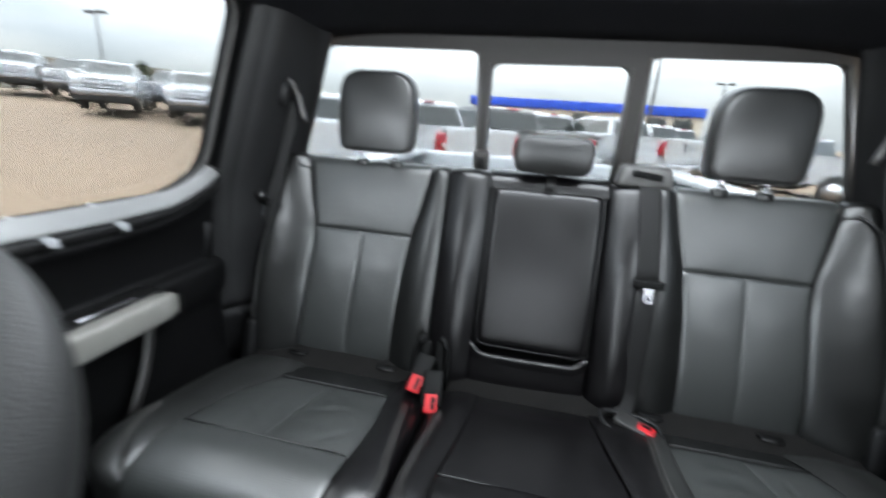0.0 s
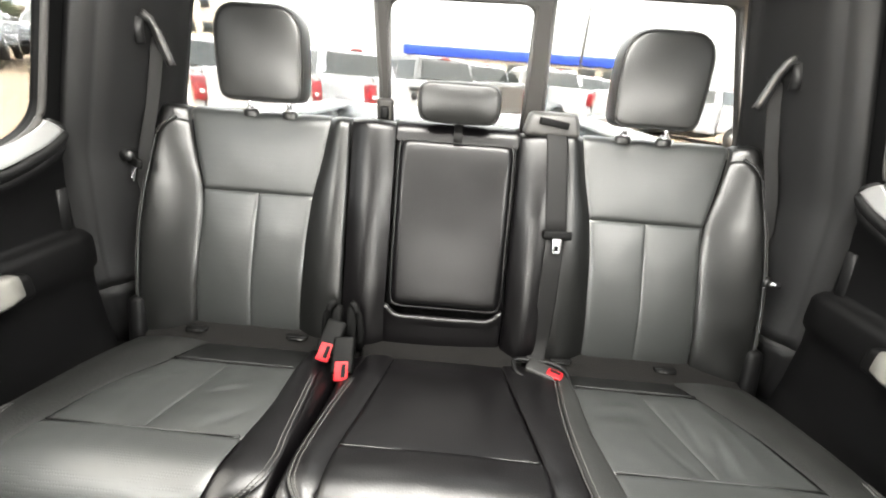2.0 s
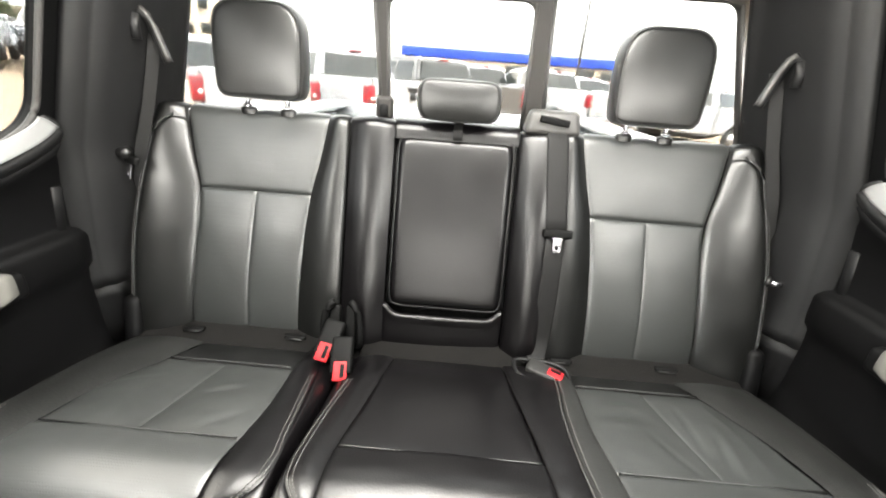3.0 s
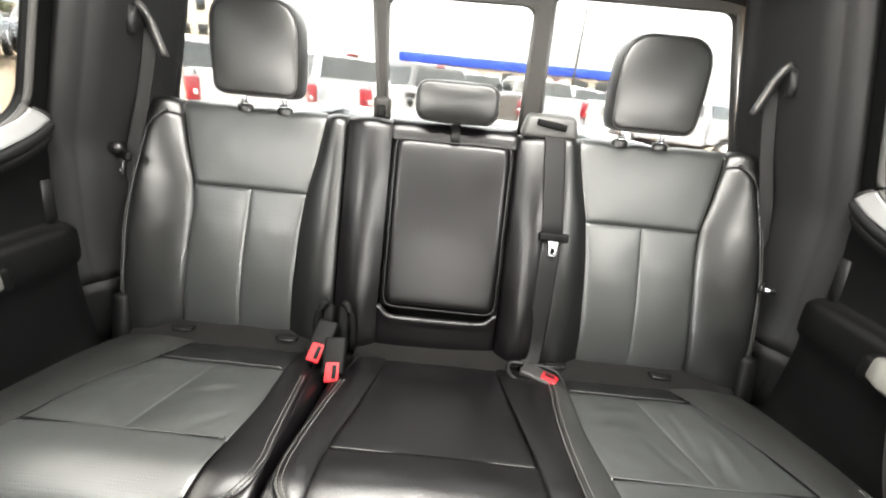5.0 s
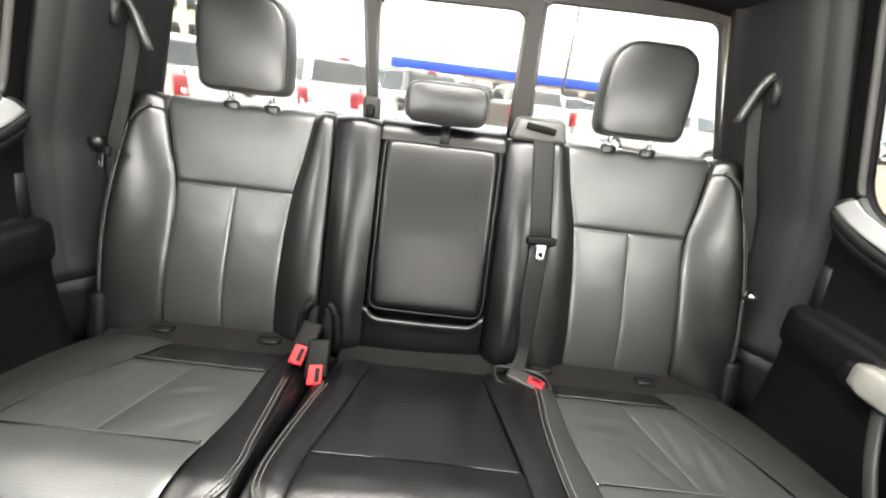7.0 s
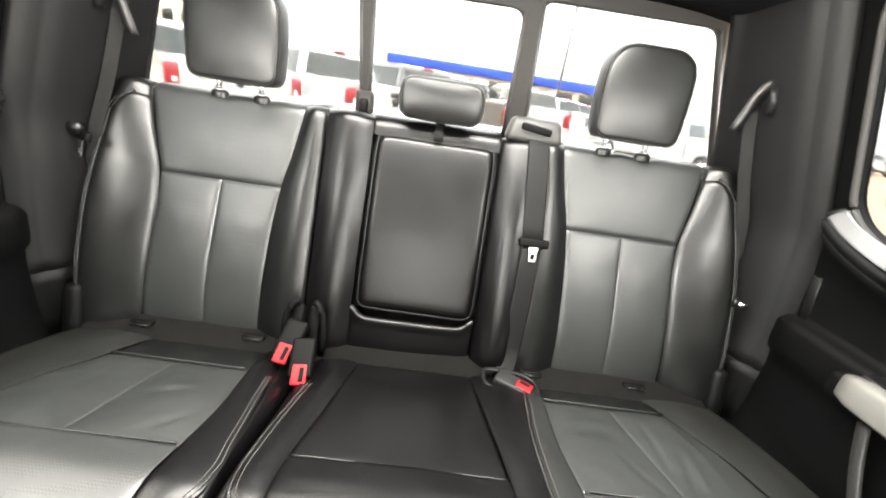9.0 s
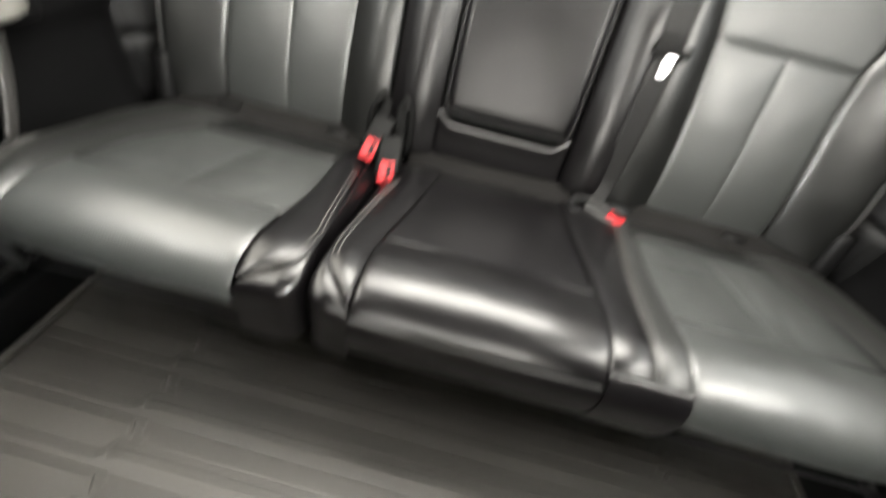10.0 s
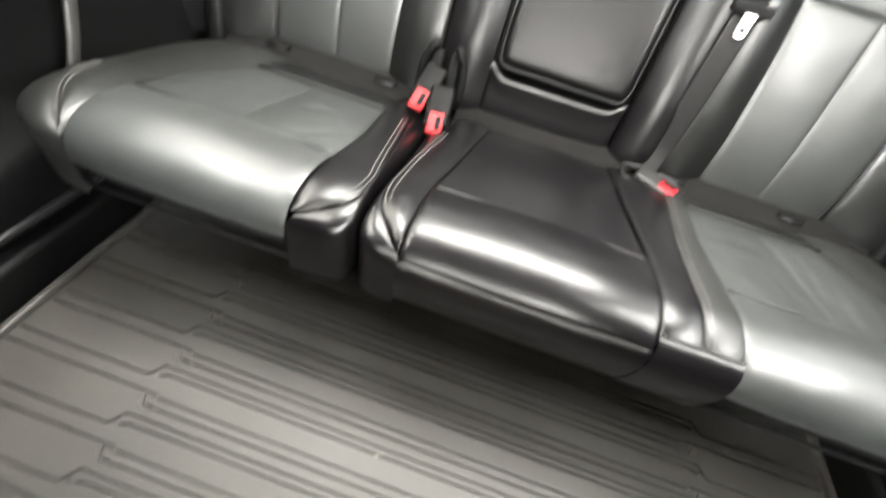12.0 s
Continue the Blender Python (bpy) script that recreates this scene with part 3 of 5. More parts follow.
    tagged(part("sill_" + nm, box("sill", (0.085, 1.3, 0.10), PLASTIC, (s * 0.79, 0.10, 0.035), 0.014, 3)), "black plastic door sill beside the mat", "sill", kind="structure")

# front end of the cab, behind the camera: dash, windshield surround and glass
dash = tagged(part("dashboard", box("dashboard", (1.56, 0.55, 0.62), PLASTIC, (0, -1.50, 0.32), 0.08, 4)), "dark dashboard across the front of the cab", "dashboard", kind="structure")
WIND = Matrix(((1, 0, 0, 0), (0, 0.83, 0.557, -1.78), (0, 0.557, -0.83, 0.64), (0, 0, 0, 1)))
tagged(part("wall_front", plate("wall_front", [(-0.80, 0.0), (0.80, 0.0), (0.69, 0.90), (-0.69, 0.90)], [outline([(-0.72, 0.03), (0.72, 0.03), (0.62, 0.83), (-0.62, 0.83)], 0.05)], 0.03, PLASTIC, WIND)), "dark windshield surround", "wall", kind="structure")
# unseen pane made nearly opaque to block the sky, a lamp inside replaces it
tagged(part("window_front", plate("window_front", outline([(-0.73, 0.02), (0.73, 0.02), (0.63, 0.84), (-0.63, 0.84)], 0.05), [], 0.005, BLOCKING_GLASS, WIND @ Matrix.Translation((0, 0, 0.018)), bevel=0.0005)), "unseen windshield pane darkened to keep the sky out", "window", kind="structure")
tagged(part("wall_firewall", box("wall_firewall", (1.66, 0.04, 0.70), PLASTIC, (0, -1.80, 0.32), 0.004)), "plain front bulkhead under the windshield", "wall", kind="structure")


# ---- the rubber mat ----
def mat_line(y, keys):
    return [(x, y + dy) for x, dy in keys]


mat = thing("floor_mat", "dark grey ribbed rubber mat across the rear footwell", "floor mat", at=(0, 0, 0))
part("mat_base", box("mat_base", (1.47, 0.86, 0.006), RUBBER, (0, 0.185, -0.006), 0.002), mat)
for s in (-1, 1):
    part("mat_rim", box("mat_rim", (0.014, 0.86, 0.018), RUBBER, (s * 0.736, 0.185, 0.002), 0.005, 3), mat)
part("mat_rim", box("mat_rim", (1.47, 0.012, 0.018), RUBBER, (0, 0.618, 0.002), 0.005, 3), mat)


def groove_sheet(name, y0, y1, parent):
    """A raised strip of the mat; its edges y0 and y1 are functions of x."""
    xs = np.concatenate([np.linspace(-0.722, -0.53, 6), np.linspace(-0.52, -0.42, 41), np.linspace(-0.40, 0.40, 12), np.linspace(0.42, 0.52, 41), np.linspace(0.53, 0.722, 6)])
    rows = [[], [], [], []]
    for x in xs:
        a, b = y0(x) + 0.0022, y1(x) - 0.0022
        top = 0.0032
        if b - a < 0.0025:
            a = b = (a + b) / 2
            top = -0.0035
        rows[0].append((x, a - 0.0007, -0.0035))
        rows[1].append((x, a, top))
        rows[2].append((x, b, top))
        rows[3].append((x, b + 0.0007, -0.0035))
    return part(name, loft(name, rows, RUBBER, smooth=False), parent)


def step(x, at, run):
    k = min(1, max(0, (abs(x) - at + run / 2) / run))
    return k * k * (3 - 2 * k)


def unit(y):
    """The four grooves of one repeat: two run the whole width and step aside, two end in a hook near the sides."""
    a = lambda x: y + 0.021 * (1 - step(x, 0.480, 0.020))
    b = lambda x: y + 0.009 - 0.004 * step(x, 0.462, 0.012) + (a(x) - y - 0.005) * step(x, 0.478, 0.010)
    c = lambda x: y - 0.0275 + 0.004 * step(x, 0.450, 0.006)
    d = lambda x: y - 0.0425 + (c(x) - y + 0.0425) * step(x, 0.464, 0.014)
    return [d, c, b, a]


lines = []
for k in range(-5, 4):
    lines += unit(0.271 + 0.0815 * k)
lines = [f for f in lines if -0.2 < f(0) < 0.60]
edges = [lambda x: -0.24] + lines + [lambda x: 0.612]
for a, b in zip(edges, edges[1:]):
    groove_sheet("rib", a, b, mat)
# short double curves pressed into the mat where the grooves end
for k in range(-4, 4):
    y = 0.271 + 0.0815 * k
    for s in (-1, 1):
        for pts in ([(0.433, -0.0465), (0.444, -0.0485), (0.455, -0.0475), (0.465, -0.043), (0.473, -0.036)], [(0.431, -0.0395), (0.440, -0.041), (0.448, -0.039), (0.456, -0.035), (0.463, -0.029)]):
            part("mat_mark", tube("mat_mark", [(s * px, y + py, 0.0030) for px, py in pts], 0.0013, RUBBER, 6), mat)
crumb = thing("crumb", "tiny pale crumb lying on the rubber mat", "crumb")
part("crumb_grain", box("crumb_grain", (0.007, 0.004, 0.003), CREAM, (-0.088, 0.279, 0.0046), 0.001), crumb)
part("crumb_grain", box("crumb_grain", (0.003, 0.002, 0.002), CREAM, (-0.081, 0.284, 0.0042), 0.0006), crumb)


# ---- rear seats ----
TOP_N = Vector((0, -0.955, 0.296))


def back_at(x, z, h=0.0):
    """The back's surface: x across, z up, h out towards the front; its foot curves away into the crease."""
    h = h - 0.85 * np.maximum(0.41 - z, 0) ** 2
    return x, 1.0 + 0.31 * (z - 0.6) - 0.955 * h, z + 0.296 * h


def roll(t, r):
    """Round an edge of radius r: t from 0 (flat) to 1 (turned back); gives the way along and the drop."""
    a = np.clip(t, 0, 1) * np.pi * 0.56
    return r * np.sin(a), r * (1 - np.cos(a))


def edge_roll(t, start, r):
    """Splits a share t into the flat part (0 to 1) and the rolled rest."""
    flat = np.clip(t / start, 0, 1)
    along, drop = roll((t - start) / (1 - start), r)
    return flat, along, drop


IN_SEAM = [(0.26, 0.347), (0.30, 0.345), (0.45, 0.338), (0.56, 0.331), (0.607, 0.325), (0.68, 0.308), (0.77, 0.292), (0.80, 0.289)]
OUT_SEAM = [(0.26, 0.603), (0.30, 0.601), (0.45, 0.590), (0.56, 0.584), (0.607, 0.587), (0.68, 0.603), (0.77, 0.618), (0.80, 0.621)]
OUT_EDGE = [(0.24, 0.722), (0.30, 0.732), (0.40, 0.735), (0.53, 0.730), (0.62, 0.716), (0.70, 0.702), (0.77, 0.689), (0.80, 0.682)]
MID_SEAM = [(0.26, 0.470), (0.45, 0.462), (0.62, 0.454)]
Z_TOP, Z_LOW, Z_MID = 0.790, 0.272, 0.606


def up(V, z0, z1, r=0.022, start=0.86):
    """Heights along the back with a rolled top: z and the drop behind."""
    flat, along, drop = edge_roll(V, start, r)
    return z0 + (z1 - r - z0) * flat + along, drop


def outboard_back(parent, s):
    """The padded face of one outer seat back, mirrored by s."""
    def inner(U, V):
        z, drop = up(V, Z_LOW, Z_TOP - 0.004)
        a1 = curve_at(IN_SEAM, z)
        flat, along, dr = edge_roll(U, 0.90, 0.007)
        a0 = 0.2405
        w = a1 - a0
        a = a1 - (w - 0.007) * flat - along
        h = 0.022 * np.sin(np.pi * np.clip(flat, 0, 1) * 0.72) ** 1.0 - dr
        return back_at(s * a, z, h - drop)

    def outer(U, V):
        z, drop = up(V, Z_LOW - 0.01, Z_TOP - 0.002, 0.02, 0.88)
        a0 = curve_at(OUT_SEAM, z)
        k = U if s > 0 else 1 - U
        flat, along, dr = edge_roll(k, 0.68, 0.026)
        a1 = curve_at(OUT_EDGE, z) - 0.4 * drop
        a = a0 + (a1 - 0.026 - a0) * flat + along
        h = 0.036 * (1 - (1 - flat) ** 1.7) * (0.55 + 0.45 * np.clip((0.86 - z) / 0.25, 0, 1)) - dr * 1.4
        return back_at(s * a, z, h - drop)

    def upper(U, V):
        z, drop = up(V, Z_MID, Z_TOP)
        k = U if s > 0 else 1 - U
        a0, a1 = curve_at(IN_SEAM, z), curve_at(OUT_SEAM, z)
        dents = 0.006 * sum(np.exp(-(((a0 + (a1 - a0) * k - 0.432 - o) / 0.020) ** 2)) for o in (-0.046, 0.046)) * np.clip((V - 0.72) / 0.2, 0, 1)
        x_, y_, z_ = back_at(s * (a0 + (a1 - a0) * k), z, -0.004 * np.sin(np.pi * k) - drop)
        return x_, y_, z_ - dents

    def low(lo, hi):
        def f(U, V):
            z = Z_LOW + (Z_MID - Z_LOW) * V
            k = U if s > 0 else 1 - U
            ks = {"in": curve_at(IN_SEAM, z), "mid": curve_at(MID_SEAM, z), "out": curve_at(OUT_SEAM, z)}
            a = ks[lo] + (ks[hi] - ks[lo]) * k
            bow = 0.006 * np.sin(np.pi * np.clip((z - Z_LOW) / (Z_MID - Z_LOW), 0, 1))
            return back_at(s * a, z, bow)
        return f
    part("inner_bolster", patch("inner_bolster", inner, 22, 46, LEATHER, (0, 0, 0, 0), seed=1.0), parent)
    part("outer_bolster", patch("outer_bolster", outer, 26, 50, LEATHER, (1, 0, 0, 0) if s > 0 else (0, 1, 0, 0), seed=2.0), parent)
    part("upper_panel", patch("upper_panel", upper, 40, 30, PERFORATED, (0.6, 0.6, 0.8, 0), depth=0.005, reach=0.004, puff=0.005, crease=0.0013, seed=3.0), parent)
    part("lower_panel", patch("lower_panel", low("in", "mid"), 22, 44, PERFORATED, (0.5, 0.3, 0, 0.7), depth=0.005, reach=0.0035, puff=0.005, crease=0.0013, seed=4.0), parent)
    part("lower_panel", patch("lower_panel", low("mid", "out"), 22, 44, PERFORATED, (0.3, 0.5, 0, 0.7), depth=0.005, reach=0.0035, puff=0.005, crease=0.0013, seed=5.0), parent)
    def face(U, V):
        z = Z_LOW + (0.7545 - Z_LOW) * V
        k = U if s > 0 else 1 - U
        a0, e1 = curve_at(OUT_SEAM, z), curve_at(OUT_EDGE, z)
        hi = e1 - 0.022 - 0.030 * np.clip((z - 0.705) / 0.05, 0, 1) ** 2.5
        a = a0 + (hi - a0) * k
        flat = np.clip((a - a0) / (e1 - 0.026 - a0), 0, 1)
        over = np.clip(a - (e1 - 0.026), 0, 0.03)
        h = 0.036 * (1 - (1 - flat) ** 1.7) * (0.55 + 0.45 * np.clip((0.86 - z) / 0.25, 0, 1)) - 1.4 * (0.026 - np.sqrt(0.026**2 - over**2))
        return back_at(s * a, z, h + 0.0045)
    part("bolster_face", patch("bolster_face", face, 24, 50, LEATHER, (0.5, 0.6, 0, 0.6) if s > 0 else (0.6, 0.5, 0, 0.6), depth=0.006, reach=0.005, crease=0.0009, seed=2.5), parent)
    # the curved seam on the outer bolster, with its thread
    line, normals = [], []
    for k in np.linspace(0, 1, 40):
        z = 0.757 - 0.46 * k
        a = float(curve_at(OUT_EDGE, z)) - 0.021 - 0.030 * min(1, max(0, (z - 0.705) / 0.05)) ** 2.5
        t = (a - float(curve_at(OUT_SEAM, z))) / (float(curve_at(OUT_EDGE, z)) - 0.026 - float(curve_at(OUT_SEAM, z)))
        h = 0.036 * (1 - (1 - min(1, max(0, t))) ** 1.7) * (0.55 + 0.45 * min(1, (0.86 - z) / 0.25))
        line.append(Vector(back_at(s * a, z, h + 0.003)))
    part("bolster_piping", tube("bolster_piping", line, 0.0030, PIPING, 6), parent)
    part("bolster_stitching", stitches("bolster_stitching", [p + Vector((s * 0.0065, 0.002, 0)) for p in line], TOP_N, thick=0.0008, long=0.004), parent)


def back_shell(parent, x0, x1, label):
    """The stiff carpeted rear of a seat back, which bears the padding."""
    bm = bmesh.new()
    bmesh.ops.create_cube(bm, size=1)
    for v in bm.verts:
        x = x0 if v.co.x < 0 else x1
        z = 0.29 if v.co.z < 0 else 0.765
        x_, y_, z_ = back_at(x, z, -0.022 if v.co.y < 0 else -0.07)
        v.co = (x_, min(y_, 1.10), z_)
    bmesh.ops.bevel(bm, geom=bm.edges[:], offset=0.012, segments=3, affect="EDGES")
    return part("backrest", from_bm("backrest", bm, CARPET, True), parent, label)


def headrest(parent, x, z0, z1, width, thick, front, r_top, r_low, lean=0.08, bow=0.004, posts=True):
    """A padded headrest: a shell with a flat foot and round shoulders, a front pad set into its piping, and two posts."""
    cz, hz, hw = (z0 + z1) / 2, (z1 - z0) / 2, width / 2
    loop = outline([(hw * 0.95, -hz), (hw, -0.15 * hz), (hw * 0.97, hz), (-hw * 0.97, hz), (-hw, -0.15 * hz), (-hw * 0.95, -hz)], [r_low, hz * 0.3, r_top, r_top, hz * 0.3, r_low], 10)
    cum = np.concatenate([[0], np.cumsum([(b - a).length for a, b in zip(loop, loop[1:] + loop[:1])])])
    xs, zs = [p.x for p in loop] + [loop[0].x], [p.y for p in loop] + [loop[0].y]
    ring = [(float(np.interp(q, cum, xs)), float(np.interp(q, cum, zs))) for q in np.linspace(0, cum[-1], 97)[:-1]]

    def row(k, d, grow=0.0):
        """The outline shrunk to the share k (plus metres of growth), at the depth d behind the face."""
        out = []
        for u, w in ring:
            n = math.hypot(u, w)
            q = k + grow / n
            out.append((x + u * q, front + d + lean * w * q, cz + w * q))
        return out
    shell = [row(1, 0.004), row(1, 0.008, 0.002), row(1, thick * 0.25, 0.005), row(1, thick * 0.55, 0.005), row(1, thick * 0.8, -0.002), row(0.9, thick * 0.94, -0.004), row(0.75, thick), row(0.4, thick + 0.003), row(0.02, thick + 0.004)]
    ob = part("headrest", loft("headrest", shell, LEATHER, closed=True), parent)
    face = []
    for k in (1.0, 0.993, 0.985, 0.972, 0.95, 0.9, 0.84, 0.76, 0.66, 0.54, 0.4, 0.25, 0.1, 0.01):
        face.append([(px, py - bow * (1 - k ** 6) * (1 - ((pz - cz) / hz) ** 2) * (1 - 0.5 * ((px - x) / hw) ** 4) + 0.0004 * noise.noise(Vector((px * 22, pz * 22, x * 5))) + 0.007 * math.exp(-(1 - k) * 70), pz) for px, py, pz in row(k, 0.0)])
    part("front_pad", loft("front_pad", face, LEATHER, closed=True), ob)
    part("seam", tube("seam", [Vector(p) for p in row(1, 0.0035, -0.0005)], 0.0022, PIPING, 6, closed=True), ob)
    part("seam_stitching", stitches("seam_stitching", [Vector(p) + Vector((0, 0.009, 0)) for p in row(1, 0.0, 0.0034)], (0, -0.3, 1), thick=0.0005, long=0.0035), ob)
    if posts:
        for o in (-0.046, 0.046):
            part("post", tube("post", [(x + o, front + 0.036, z0 + 0.03), (x + o, front + 0.036, z0 - 0.05)], 0.0058, STEEL, 12), ob, "chrome headrest post")
            oval = [[(x + o + r * math.cos(a), front + 0.037 + 0.7 * r * math.sin(a), z0 + dz) for a in np.linspace(0, 2 * math.pi, 24, endpoint=False)] for r, dz in ((0.0185, -0.040), (0.0185, -0.030), (0.0165, -0.0255), (0.010, -0.0235), (0.007, -0.0240))]
            part("post_guide", loft("post_guide", oval, SMOOTH, closed=True), ob, "black oval post guide")
            part("guide_collar", tube("guide_collar", [(x + o, front + 0.036, z0 - 0.027), (x + o, front + 0.0355, z0 - 0.0185)], 0.0098, STEEL, 16), ob, "chrome collar")
    return ob


single = thing("rear_seat", "black leather single rear seat with headrest and perforated insets", "car seat", "rear seats")
single_back = back_shell(single, -0.70, -0.262, "black leather single seat back")
outboard_back(single_back, -1)
headrest(single, -0.437, 0.812, 0.999, 0.188, 0.085, 1.030, 0.055, 0.022)

bench = thing("rear_seat", "black leather double rear seat with folded centre armrest", "car seat", "rear seats")
bench_back = back_shell(bench, -0.22, 0.70, "black leather double seat back")
outboard_back(bench_back, 1)
headrest(bench, 0.428, 0.815, 1.003, 0.186, 0.085, 1.030, 0.060, 0.022)
headrest(bench, 0.003, 0.796, 0.875, 0.172, 0.07, 1.005, 0.026, 0.024, lean=0.02, bow=0.005, posts=False)


def centre_left(U, V):
    z, drop = up(V, Z_LOW, Z_TOP - 0.004)
    flat, along, dr = edge_roll(1 - U, 0.90, 0.007)
    a = -0.137 - (0.2385 - 0.137 - 0.007) * flat - along
    return back_at(a, z, 0.042 * np.sin(np.pi * (0.20 + 0.58 * flat)) - 0.013 - dr - drop)


def centre_right(U, V):
    z, drop = up(V, Z_LOW, Z_TOP - 0.006)
    a0, a1 = 0.143, 0.248
    h = 0.040 * np.sin(np.pi * (0.10 + 0.76 * U)) * (0.65 + 0.35 * np.clip((0.8 - z) / 0.2, 0, 1)) - 0.012 + 0.010 * U
    return back_at(a0 + (a1 - a0) * U, z, h - drop)


def centre_top(U, V):
    z, drop = up(V, 0.745, Z_TOP + 0.004, 0.030, 0.35)
    return back_at(-0.140 + 0.286 * U, z, 0.006 - drop + 0.003 * np.sin(np.pi * U))


def centre_low(U, V):
    """The piece below the armrest: a crisp ledge on top that rises into small pleats at both corners."""
    rise = 0.022 * (np.exp(-((U / 0.07) ** 2)) + np.exp(-(((1 - U) / 0.07) ** 2)))
    z = Z_LOW + (0.358 + rise - Z_LOW) * V
    ledge = 0.010 * np.exp(-(((1 - V) / 0.22) ** 2)) * np.sin(np.pi * np.clip(U, 0.02, 0.98)) ** 0.3
    side = 0.013 + (0.002 - 0.013) * U
    return back_at(-0.138 + 0.282 * U, z, side + 0.004 * np.sin(np.pi * U) + ledge)


part("centre_bolster", patch("centre_bolster", centre_left, 24, 48, LEATHER_GLOSS, (0, 0, 0, 0), seed=6.0), bench_back)
part("centre_bolster", patch("centre_bolster", centre_right, 24, 48, LEATHER_GLOSS, (1, 1, 0, 0), seed=7.0), bench_back)
seam_line = [Vector([float(q) for q in back_at(-0.2275, z, 0.0125)]) for z in np.linspace(0.31, 0.775, 50)]
part("bolster_stitching", stitches("bolster_stitching", seam_line, TOP_N), bench_back)
part("bolster_stitching", stitches("bolster_stitching", [p + Vector((-0.0265, -0.001, 0)) for p in seam_line], TOP_N), single_back)
part("centre_top", patch("centre_top", centre_top, 30, 18, LEATHER_GLOSS, (0.4, 0.4, 0.3, 0), seed=8.0), bench_back)
part("centre_lower", patch("centre_lower", centre_low, 60, 28, LEATHER_GLOSS, (0.25, 0.25, 0, 1), depth=0.010, reach=0.004, seed=9.0), bench_back)
part("armrest_well", box("armrest_well", (0.290, 0.03, 0.40), PIPING, back_at(0.005, 0.562, -0.036), 0.004, turn=Matrix.Rotation(-math.atan(0.31), 4, "X")), bench_back)
arm = part("armrest", box("armrest", (0.264, 0.05, 0.388), LEATHER_GLOSS, back_at(0.006, 0.566, -0.020), 0.016, 4, turn=Matrix.Rotation(-math.atan(0.31), 4, "X")), bench, "folded centre armrest of black leather")


def arm_face(U, V):
    u, w = U * 2 - 1, V * 2 - 1
    k = (np.abs(u) ** 20 + np.abs(w) ** 20 + 1e-9) ** (1 / 20)
    m_ = np.maximum(np.abs(u), np.abs(w))
    f = np.where(k > 1e-6, m_ / k, 1)
    edge = (1 - m_)
    h = 0.010 + 0.003 * np.sqrt(np.clip(1 - m_**16, 0, 1)) + 0.005 * (0.5 - V) - 0.007 * np.exp(-edge * 80)
    return back_at(0.005 + 0.1285 * u * f, 0.566 + 0.186 * w * f, h)


part("armrest_pad", patch("armrest_pad", arm_face, 40, 50, LEATHER_GLOSS, (0, 0, 0, 0), crease=0.0005, seed=11.0), arm)
rim_pts = [Vector(back_at(0.005 + 0.1320 * math.copysign(abs(math.cos(a)) ** 0.13, math.cos(a)), 0.566 + 0.190 * math.copysign(abs(math.sin(a)) ** 0.13, math.sin(a)), 0.004)) for a in np.linspace(0, 2 * math.pi, 120, endpoint=False)]
part("armrest_piping", tube("armrest_piping", rim_pts, 0.0024, LEATHER_GLOSS, 6, closed=True), arm)
pull = [back_at(0.006, 0.797, -0.012), back_at(0.006, 0.793, 0.004), back_at(0.006, 0.783, 0.016), back_at(0.006, 0.765, 0.021), back_at(0.006, 0.746, 0.021)]
part("pull_strap", ribbon("pull_strap", pull, (1, 0, 0), 0.020, 0.003, WEB), arm, "short black pull strap")

# ---- seat cushions ----
CUSH = [(0.850, 0.282), (0.80, 0.297), (0.70, 0.318), (0.60, 0.337), (0.53, 0.350), (0.475, 0.357), (0.437, 0.347), (0.418, 0.330), (0.411, 0.306), (0.413, 0.282), (0.419, 0.258), (0.428, 0.234)]
_c = np.array(CUSH)
_s = np.concatenate([[0], np.cumsum(np.hypot(*np.diff(_c, axis=0).T))])


def cushion_at(x, w, h=0.0):
    """The cushion's surface: x across, w metres along from its rear edge over the front, h outwards."""
    w = np.asarray(w, float)
    y, z = curve_at(list(zip(_s, _c[:, 0])), w), curve_at(list(zip(_s, _c[:, 1])), w)
    y2, z2 = curve_at(list(zip(_s, _c[:, 0])), w + 0.002), curve_at(list(zip(_s, _c[:, 1])), w + 0.002)
    y1, z1 = curve_at(list(zip(_s, _c[:, 0])), w - 0.002), curve_at(list(zip(_s, _c[:, 1])), w - 0.002)
    ty, tz = y2 - y1, z2 - z1
    n = np.hypot(ty, tz) + 1e-9
    ny, nz = tz / n, -ty / n
    return x, y + ny * h, z + nz * h


def along(y):
    """Metres along the cushion at depth y on its top."""
    return float(np.interp(-y, -_c[:7, 0], _s[:7]))


W_REAR, W_BACK, W_FRONT, W_NOSE, W_END = 0.0, along(0.757), along(0.545), float(_s[8]) + 0.006, float(_s[-1])
W_HEM, W_SIDE = float(_s[7]) + 0.002, float(_s[6]) + 0.006


def panel(x_lo, x_hi, w0, w1, h=0.0, bow=0.0):
    """A cushion piece between two edge curves x(w), from w0 to w1."""
    def f(U, V):
        w = w1 + (w0 - w1) * V
        a, b = curve_at(x_lo, w), curve_at(x_hi, w)
        return cushion_at(a + (b - a) * U, w, h + bow * np.sin(np.pi * U))
    return f


def line_on(keys, w0, w1, h, n=40):
    return [Vector([float(q) for q in cushion_at(float(curve_at(keys, w)), w, h)]) for w in np.linspace(w0, w1, n)]


def up_on(w0, w1, n=40):
    out = []
    for w in np.linspace(w0, w1, n):
        a, b = cushion_at(0, w, 0), cushion_at(0, w, 0.01)
        out.append((0, float(b[1] - a[1]), float(b[2] - a[2])))
    return out


